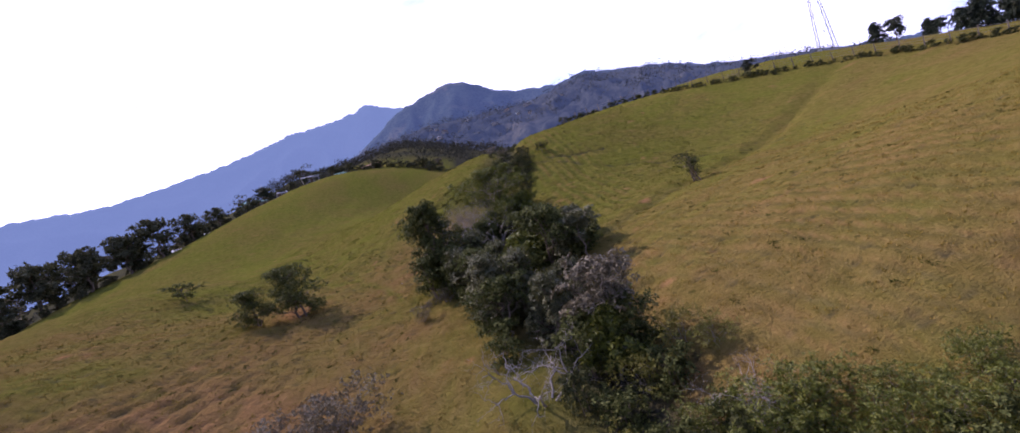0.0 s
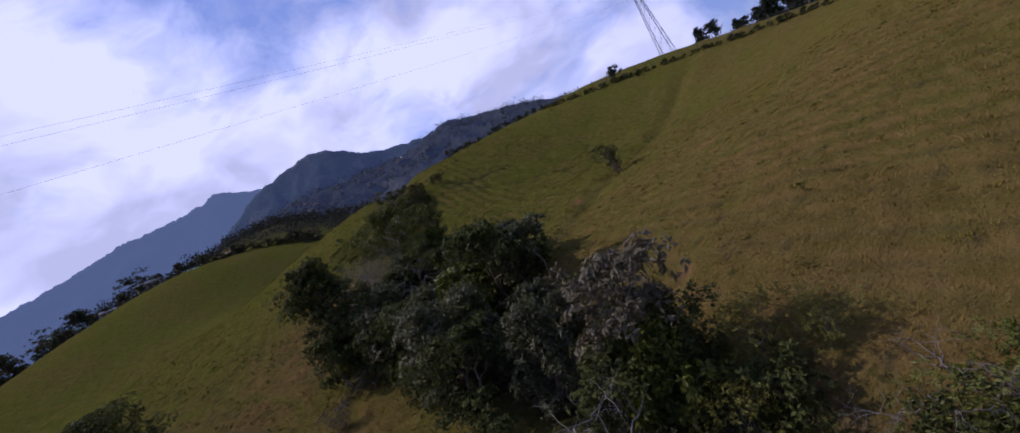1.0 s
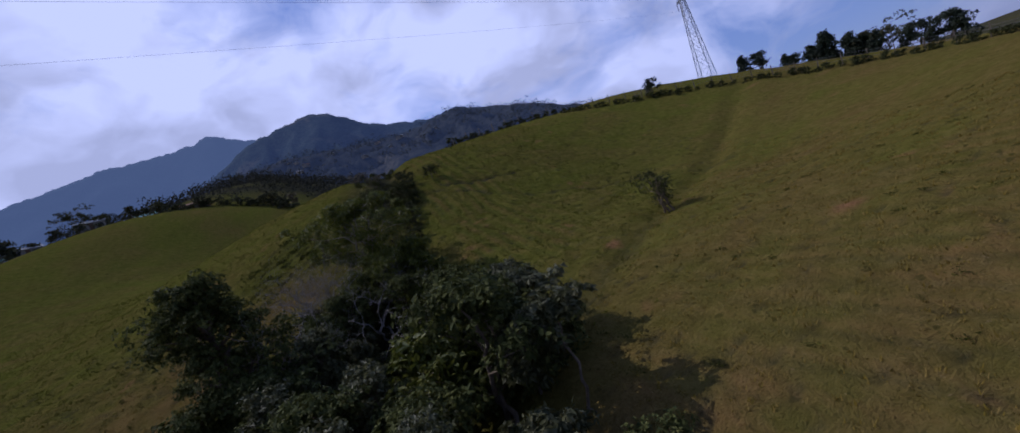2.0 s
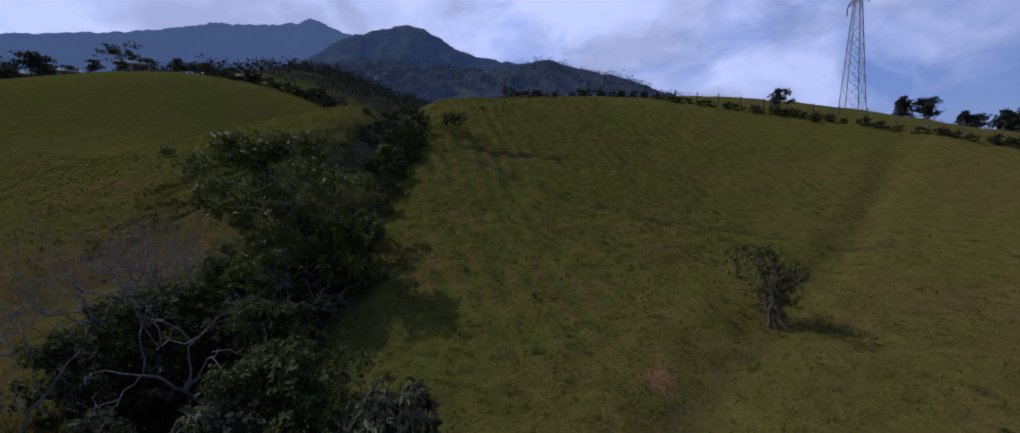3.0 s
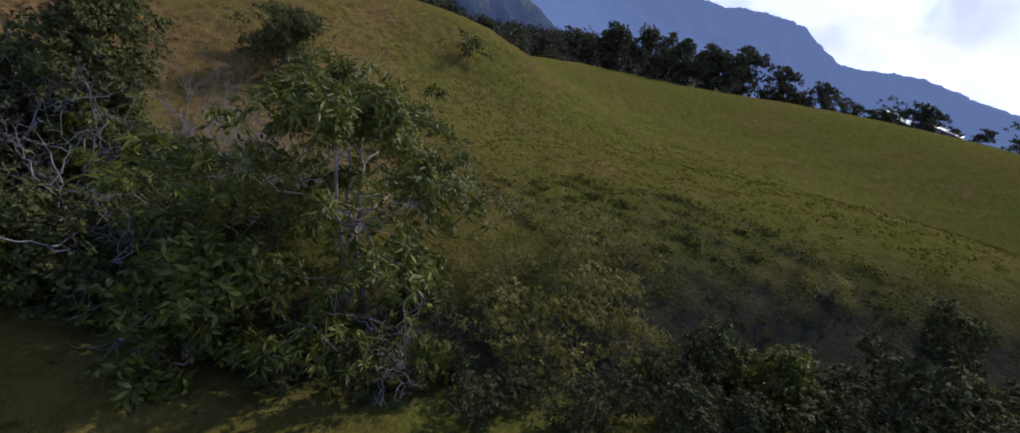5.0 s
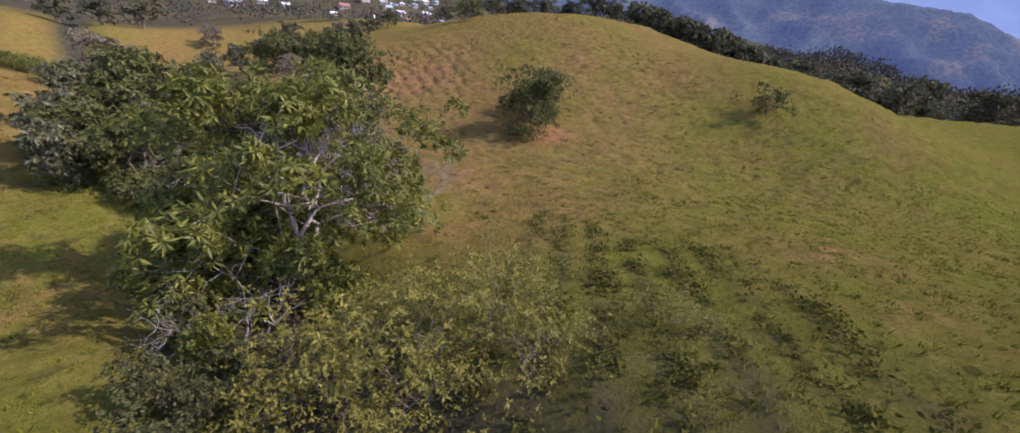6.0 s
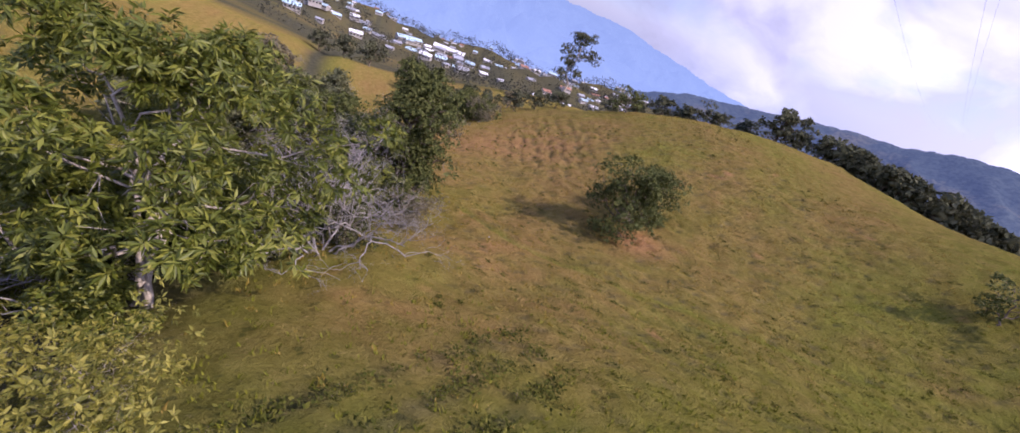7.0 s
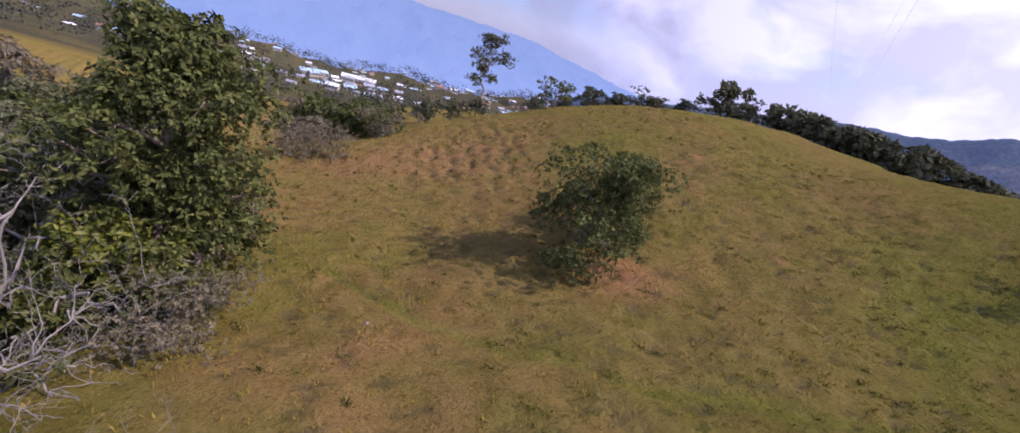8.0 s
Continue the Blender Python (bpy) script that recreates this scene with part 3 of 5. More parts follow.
# darker along the ditch and the lower part of the fold
floor_and_shade = np.clip(floor_and_shade + 0.95 * np.exp(-(ditch_line / 0.22) ** 2) * (mx > 7) * (mx < 14.5) + 0.3 * np.exp(-(fold_line / 0.5) ** 2) * (mx > 5) * np.clip((18 - mx) / 3, 0, 1), 0, 1)
row = (my - 0.72 * mx - 52.4) / 1.15
rows = np.exp(-((row - np.round(row)) / 0.27) ** 2) * np.clip((row + 0.6) / 0.3, 0, 1) * np.clip((6.6 - row) / 0.5, 0, 1) * np.clip((mx + 10) / 2, 0, 1) * np.clip((4 - mx) / 1, 0, 1)
# weedy rows; the turned-away slope's shade is put into the colour as well
floor_and_shade = np.clip(floor_and_shade + 0.25 * np.clip((mx + 8) / 5, 0, 1) * np.exp(-((my - 0.72 * mx - 56) / 4.5) ** 2) * (mx < 4) + 0.42 * rows * np.clip(0.6 + 0.8 * lumps(mx, my, 2.0, 26), 0, 1), 0, 1)
# hoof marks, plus painted shade in the ruts and between the tussocks
floor_and_shade = np.clip(floor_and_shade + 0.6 * hoof + 0.4 * ruts + 0.30 * np.clip(-lie - 0.75, 0, 0.6), 0, 1)
# shade of the band hollows and riser feet, put into the colour
floor_and_shade = np.clip(floor_and_shade + 0.25 * np.clip(-band - 0.2, 0, 1) + 0.34 * soil_shade, 0, 1)
trodden = np.exp(-((my - knoll_path(mx) - 0.25 * lumps(mx, my, 4, 19)) / 0.45) ** 2) * (mx > -36) * (mx < -10)
dry = dry * (1 - 0.75 * trodden)
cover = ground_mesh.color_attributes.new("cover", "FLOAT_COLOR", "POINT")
cover.data.foreach_set("color", np.stack([dry, soil, floor_and_shade, risers], -1).astype(np.float32).ravel())

m_ground, n, l, p = material("pasture", 1.0, 0.0)
p.inputs["Diffuse Roughness"].default_value = 0.3
att, co = n.new("ShaderNodeAttribute"), n.new("ShaderNodeNewGeometry")
att.attribute_name = "cover"
sep = n.new("ShaderNodeSeparateColor")
l.new(att.outputs["Color"], sep.inputs[0])
pos = co.outputs["Position"]
fine, mid_n, tuft, wide = noise_node(n, l, 9, 8, 0.7, pos), noise_node(n, l, 1.7, 6, 0.62, pos), noise_node(n, l, 4.0, 5, 0.7, pos), noise_node(n, l, 0.22, 4, 0.55, pos)
green = ramp_node(n, l, mid_n, [(0.30, (0.110, 0.117, 0.018)), (0.55, (0.149, 0.151, 0.026)), (0.75, (0.193, 0.181, 0.038))])
straw = ramp_node(n, l, mid_n, [(0.28, (0.154, 0.098, 0.031)), (0.52, (0.203, 0.128, 0.046)), (0.78, (0.256, 0.162, 0.066))])
col = mix_node(n, l, sep.outputs[0], green, straw)
col = mix_node(n, l, ramp_node(n, l, fine, [(0.34, (0.42, 0.42, 0.42)), (0.5, (0, 0, 0))]), col, (0.055, 0.060, 0.007))
col = mix_node(n, l, ramp_node(n, l, tuft, [(0.60, (0, 0, 0)), (0.72, (0.30, 0.30, 0.30))]), col, straw)
col = mix_node(n, l, ramp_node(n, l, wide, [(0.42, (0, 0, 0)), (0.62, (0.18, 0.18, 0.18))]), col, green)
col = mix_node(n, l, ramp_node(n, l, att.outputs["Alpha"], [(0.0, (0, 0, 0)), (1.0, (0.76, 0.76, 0.76))]), col, (0.27, 0.165, 0.062))
speck = noise_node(n, l, 2.6, 2, 0.5, pos)
col = mix_node(n, l, ramp_node(n, l, speck, [(0.66, (0, 0, 0)), (0.70, (0.6, 0.6, 0.6))]), col, (0.045, 0.050, 0.012))
pale = noise_node(n, l, 6.5, 3, 0.6, pos)
col = mix_node(n, l, ramp_node(n, l, pale, [(0.68, (0, 0, 0)), (0.74, (0.6, 0.6, 0.6))]), col, (0.33, 0.24, 0.11))
earth = ramp_node(n, l, fine, [(0.3, (0.20, 0.105, 0.045)), (0.7, (0.39, 0.212, 0.092))])
col = mix_node(n, l, sep.outputs[1], col, earth)
# humus tone, which also serves as the shade painted into hollows
humus_and_shade = ramp_node(n, l, mid_n, [(0.3, (0.034, 0.036, 0.022)), (0.7, (0.078, 0.074, 0.046))])
col = mix_node(n, l, sep.outputs[2], col, humus_and_shade)
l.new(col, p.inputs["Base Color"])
bsum = n.new("ShaderNodeMath")
l.new(fine, bsum.inputs[0])
l.new(tuft, bsum.inputs[1])
bump_node(n, l, p, bsum.outputs[0], 1.0, 0.15)
ground_mesh.materials.append(m_ground)
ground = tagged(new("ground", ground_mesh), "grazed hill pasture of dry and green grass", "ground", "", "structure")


# ---- far mountains ----
def mountain_material(name, dark, light, haze_glow, strength, clear=0.0, near=0.0):
    m, n, l, p = material(name, 1.0, 0.0)
    co = n.new("ShaderNodeNewGeometry")
    a = noise_node(n, l, 0.006, 8, 0.62, co.outputs["Position"])
    b = noise_node(n, l, 0.045, 6, 0.7, co.outputs["Position"])
    c = mix_node(n, l, 0.45, ramp_node(n, l, a, [(0.35, dark), (0.65, light)]), ramp_node(n, l, b, [(0.35, dark), (0.65, light)]))
    # clearings and dry fields among the trees
    field = noise_node(n, l, 0.011, 5, 0.6, co.outputs["Position"])
    crown = noise_node(n, l, 0.16, 3, 0.7, co.outputs["Position"])
    c = mix_node(n, l, ramp_node(n, l, field, [(0.54, (0, 0, 0)), (0.66, (clear, clear, clear))]), c, (0.15, 0.125, 0.07))
    c = mix_node(n, l, ramp_node(n, l, crown, [(0.40, (0.7, 0.7, 0.7)), (0.56, (0, 0, 0))]), c, tuple(0.5 * v for v in dark))
    l.new(c, p.inputs["Base Color"])
    bump_node(n, l, p, crown, 0.5, 3.0)
    # blue emission stands in for the haze in front of the mountains
    p.inputs["Emission Color"].default_value = (*haze_glow, 1)
    # the painted haze is strongest low over the valley
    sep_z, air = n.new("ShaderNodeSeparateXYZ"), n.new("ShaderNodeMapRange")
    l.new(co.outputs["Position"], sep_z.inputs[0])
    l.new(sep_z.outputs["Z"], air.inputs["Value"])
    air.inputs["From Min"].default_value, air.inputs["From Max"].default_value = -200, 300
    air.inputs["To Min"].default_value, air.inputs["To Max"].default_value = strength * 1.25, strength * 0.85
    # and is weakened towards the foot of the nearer slopes
    gap, far, haze_strength = n.new("ShaderNodeVectorMath"), n.new("ShaderNodeMapRange"), n.new("ShaderNodeMath")
    gap.operation, haze_strength.operation = "LENGTH", "MULTIPLY"
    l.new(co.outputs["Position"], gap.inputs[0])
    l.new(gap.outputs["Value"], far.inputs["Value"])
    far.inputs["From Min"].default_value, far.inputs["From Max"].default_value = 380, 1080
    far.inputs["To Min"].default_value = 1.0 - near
    l.new(air.outputs[0], haze_strength.inputs[0])
    l.new(far.outputs[0], haze_strength.inputs[1])
    l.new(haze_strength.outputs[0], p.inputs["Emission Strength"])
    return m


def mountains(name, skyline, dist, depth, mat, label, seed, rough=1.0, foot=-260):
    """A range round the valley: its crest follows the skyline, (azimuth, height in degrees) as seen from the valley, with spurs in front."""
    az = np.arange(skyline[0][0], skyline[-1][0] + 0.01, 0.25)
    el = np.interp(az, [s[0] for s in skyline], [s[1] for s in skyline])
    el = np.convolve(np.pad(el, 2, "edge"), [0.1, 0.2, 0.4, 0.2, 0.1], "valid")
    k = np.linspace(0, 1, 44)
    a, u = np.meshgrid(np.radians(az), k)
    r = dist - depth * (1 - u)
    x, y = r * np.sin(a), 40 + r * np.cos(a)
    crest = dist * np.tan(np.radians(el))[None, :] + 20
    jag = (lumps(x, y, dist * 0.045, seed) * 0.5 + lumps(x, y, dist * 0.014, seed + 1) * 0.35) * np.clip((u - 0.72) / 0.28, 0.12, 1)
    spur = (1 - np.abs(lumps(x, y, dist * 0.16, seed + 2))) * 0.5 + (1 - np.abs(lumps(x, y, dist * 0.1, seed + 3))) * 0.10 + lumps(x, y, dist * 0.03, seed + 4) * 0.02
    z = foot + (crest - foot) * (u ** 0.8) + (spur - 0.4) * depth * 0.16 * np.sin(np.pi * np.clip(u, 0, 1)) + jag * rough * dist * 0.006
    back = np.stack([x[-1] * 1.12, (y[-1] - 40) * 1.12 + 40, np.full(len(az), foot - 60.0)], -1)
    v = np.concatenate([np.stack([x, y, z], -1).reshape(-1, 3), back])
    w = len(az)
    i, j = np.meshgrid(np.arange(len(k)), np.arange(w - 1), indexing="ij")
    f = np.stack([i * w + j, i * w + j + 1, (i + 1) * w + j + 1, (i + 1) * w + j], -1).reshape(-1, 4)
    me = mesh_from(name, v, f, True)
    me.materials.append(mat)
    return tagged(new(name, me), label, "mountains", "", "structure")


# third colour and strength: the haze each range glows with
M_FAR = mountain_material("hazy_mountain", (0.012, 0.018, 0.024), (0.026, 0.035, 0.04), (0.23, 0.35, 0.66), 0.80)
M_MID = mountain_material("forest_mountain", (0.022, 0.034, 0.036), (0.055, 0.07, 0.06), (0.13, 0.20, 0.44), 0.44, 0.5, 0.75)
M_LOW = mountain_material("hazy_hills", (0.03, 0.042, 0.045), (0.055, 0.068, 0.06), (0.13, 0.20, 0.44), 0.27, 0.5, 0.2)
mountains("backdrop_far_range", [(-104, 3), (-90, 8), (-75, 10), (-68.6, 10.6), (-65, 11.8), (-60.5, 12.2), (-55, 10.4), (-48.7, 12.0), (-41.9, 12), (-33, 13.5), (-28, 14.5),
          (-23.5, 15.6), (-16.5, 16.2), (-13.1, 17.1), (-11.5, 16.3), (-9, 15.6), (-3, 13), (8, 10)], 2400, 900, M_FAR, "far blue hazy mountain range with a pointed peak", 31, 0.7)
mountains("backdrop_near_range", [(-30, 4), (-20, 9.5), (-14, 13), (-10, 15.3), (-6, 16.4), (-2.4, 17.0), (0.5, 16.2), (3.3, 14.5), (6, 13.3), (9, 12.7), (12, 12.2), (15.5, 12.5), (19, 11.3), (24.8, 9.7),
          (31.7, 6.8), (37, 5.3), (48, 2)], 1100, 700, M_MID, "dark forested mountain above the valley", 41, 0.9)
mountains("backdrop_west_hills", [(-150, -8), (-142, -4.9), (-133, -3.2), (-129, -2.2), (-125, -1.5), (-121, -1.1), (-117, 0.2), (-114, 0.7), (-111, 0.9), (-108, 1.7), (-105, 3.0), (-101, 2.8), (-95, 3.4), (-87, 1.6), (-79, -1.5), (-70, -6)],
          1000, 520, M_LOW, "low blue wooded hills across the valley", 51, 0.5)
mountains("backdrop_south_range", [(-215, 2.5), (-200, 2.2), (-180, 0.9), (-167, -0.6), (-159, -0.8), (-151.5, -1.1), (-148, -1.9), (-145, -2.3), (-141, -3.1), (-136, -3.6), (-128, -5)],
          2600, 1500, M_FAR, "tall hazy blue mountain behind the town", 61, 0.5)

# fainter haze glow put into the nearer slope
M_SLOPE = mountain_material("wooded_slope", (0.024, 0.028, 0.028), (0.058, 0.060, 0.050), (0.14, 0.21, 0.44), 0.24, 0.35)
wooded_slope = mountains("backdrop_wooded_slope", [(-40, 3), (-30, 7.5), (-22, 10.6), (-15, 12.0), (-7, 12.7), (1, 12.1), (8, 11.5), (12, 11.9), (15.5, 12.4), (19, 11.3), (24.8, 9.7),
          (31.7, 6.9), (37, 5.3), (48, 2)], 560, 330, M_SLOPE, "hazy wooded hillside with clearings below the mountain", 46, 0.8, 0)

# ---- gully trees ----
big_tree = plant("lance_leaf_tree", 4, 5.4, 2.8, 0.3, 20, 7, (0.20, 0.050), 160, 0.52, LEAF_LANCE, BARK_PALE, 0.17,
                 "tall leafy tree with long narrow yellow-green leaves and pale crooked limbs", "tree", droop=0.3, stems=3, flat=0.75, lean=(0.0, -1.2), whorl=11)
stand(big_tree, -0.8, 45.2, 1.0, 0.0)
again(big_tree, -1.3, 41.6, 0.66, 2.0, label="shorter lance-leaved tree crowded against a taller one")
creeper_tree = plant("creeper_tree", 5, 7.2, 2.0, 0.04, 40, 7, (0.125, 0.066), 144, 0.5, LEAF_MID, BARK, 0.24,
                     "tall dense dark tree hung with creepers down to the ground", "tree", flat=0.85, droop=0.4, lean=(0.2, -0.2))
stand(creeper_tree, -6.4, 34.0, 1.0, 0.0)
dark_tree = plant("dense_tree", 6, 6.5, 2.0, 0.06, 22, 7, (0.20, 0.10), 72, 0.6, LEAF_GLOSS, BARK, 0.22,
                  "dense dark broadleaf tree with glossy leaves", "tree", flat=0.75)
stand(dark_tree, -3.6, 33.4, 0.66, 0.0)
mid_tree = plant("leafy_tree", 6, 5.0, 2.0, 0.2, 14, 8, (0.20, 0.10), 64, 0.55, LEAF_MID, BARK, 0.16,
                 "mid-green leafy tree in the gully thicket", "tree", stems=2, flat=0.75)
stand(mid_tree, 1.9, 28.6, 1.0, 0.0)
broad_leaf = plant("drooping_tree", 12, 3.8, 2.0, 0.3, 13, 6, (0.34, 0.13), 50, 0.5, LEAF_GLOSS, BARK, 0.1,
                   "tree with large drooping leaves in fingered whorls", "tree", droop=0.95, flat=0.7, whorl=9)
stand(broad_leaf, 4.2, 30.6, 0.75, 0.0)
young_tree = plant("young_tree", 8, 2.6, 1.15, 0.2, 12, 7, (0.19, 0.075), 70, 0.38, LEAF_LANCE, BARK_PALE, 0.07,
                   "young bright yellow-green tree at the gully edge", "tree", flat=0.9)
stand(young_tree, 1.7, 42.9, 1.1, 0.0)
shrub = plant("gully_shrub", 7, 1.9, 1.3, 0.08, 12, 5, (0.18, 0.085), 44, 0.42, LEAF_MID, BARK, 0.06,
              "dense green shrub at the edge of the gully", "shrub", stems=4)
stand(shrub, 0.6, 40.6, 0.8, 0.0)
dark_shrub = plant("dark_shrub", 10, 2.1, 1.2, 0.08, 12, 6, (0.16, 0.065), 36, 0.40, LEAF_DARK, BARK, 0.06,
                   "dark tangled shrub in the gully bottom", "shrub", stems=4)
stand(dark_shrub, 2.2, 46.4, 0.6, 0.0)
scrub = plant("yellow_scrub", 9, 1.7, 1.6, 0.1, 16, 11, (0.09, 0.03), 34, 0.36, LEAF_SCRUB, BARK_PALE, 0.03,
              "thin yellow-green feathery scrub with fine twigs", "shrub", stems=6, flat=0.9)
stand(scrub, -1.2, 50.2, 0.95, 0.0)
feathery = plant("feathery_shrub", 19, 1.8, 1.5, 0.1, 15, 9, (0.12, 0.04), 44, 0.42, LEAF_LANCE, BARK_PALE, 0.035,
                 "low bright yellow-green feathery shrub on the slope", "shrub", stems=5, flat=0.8)
stand(feathery, 6.6, 9.6, 0.5, 0.0)
umbrella = plant("umbrella_tree", 11, 5.0, 1.25, 0.80, 8, 4, (0.26, 0.12), 40, 0.34, LEAF_GLOSS, BARK, 0.08,
                 "slender tree with bare leaning stem and flat open crown", "tree", shape="flat", lean=(-0.5, 0.3))
stand(umbrella, 4.0, 26.6, 0.78, 0.0)
slim_tree = plant("slim_tree", 13, 5.2, 1.5, 0.55, 10, 5, (0.20, 0.075), 60, 0.42, LEAF_BROWN, BARK_PALE, 0.07,
                  "slender tree with brownish withering leaves on thin stem", "tree", droop=0.6, lean=(2.0, -0.3))
stand(slim_tree, 0.9, 17.8, 1.0, 0.0)
withered = plant("withered_shrub", 15, 2.2, 1.8, 0.1, 15, 11, (0.11, 0.045), 44, 0.4, LEAF_BROWN, DEAD_WOOD, 0.04,
                 "dry pinkish-brown shrub with withered leaves", "shrub", stems=6, flat=0.8)
stand(withered, -9.0, 17.4, 0.95, 0.0)
bare_tree = dead_tree("bare_tree", 21, 4.6, 2.5, "bleached leafless tree with tangled branches fanning from low forks", stems=7, depth=6, r0=0.042, down=-0.03)
stand(bare_tree, -3.9, 41.8, 1.0, 0.6)
again(bare_tree, -4.2, 40.3, 0.85, 2.4, tall=1.55, label="tall bleached leafless tree with a fan of thin upright branches")
snag = dead_tree("bare_tree", 23, 3.0, 1.8, "leafless grey tree among green shrubs", stems=4, depth=5, r0=0.045)
stand(snag, -0.9, 16.6, 1.25)
again(snag, -4.6, 38.4, 0.8, 2.2)
again(snag, -0.6, 38.8, 1.4, 4.0, tall=1.3, label="tall thin leafless tree rising from the thicket")
again(snag, -4.6, 35.2, 1.2, 1.0, tall=2.0, label="tall thin leafless tree standing behind a dense tree")
again(snag, 5.2, 12.4, 0.75, 1.0, label="forked pale dead trunk among yellow scrub")
again(snag, 0.7, 42.4, 0.9, 5.0)
again(snag, 1.4, 46.8, 0.8, 3.0)

rng = np.random.RandomState(2)
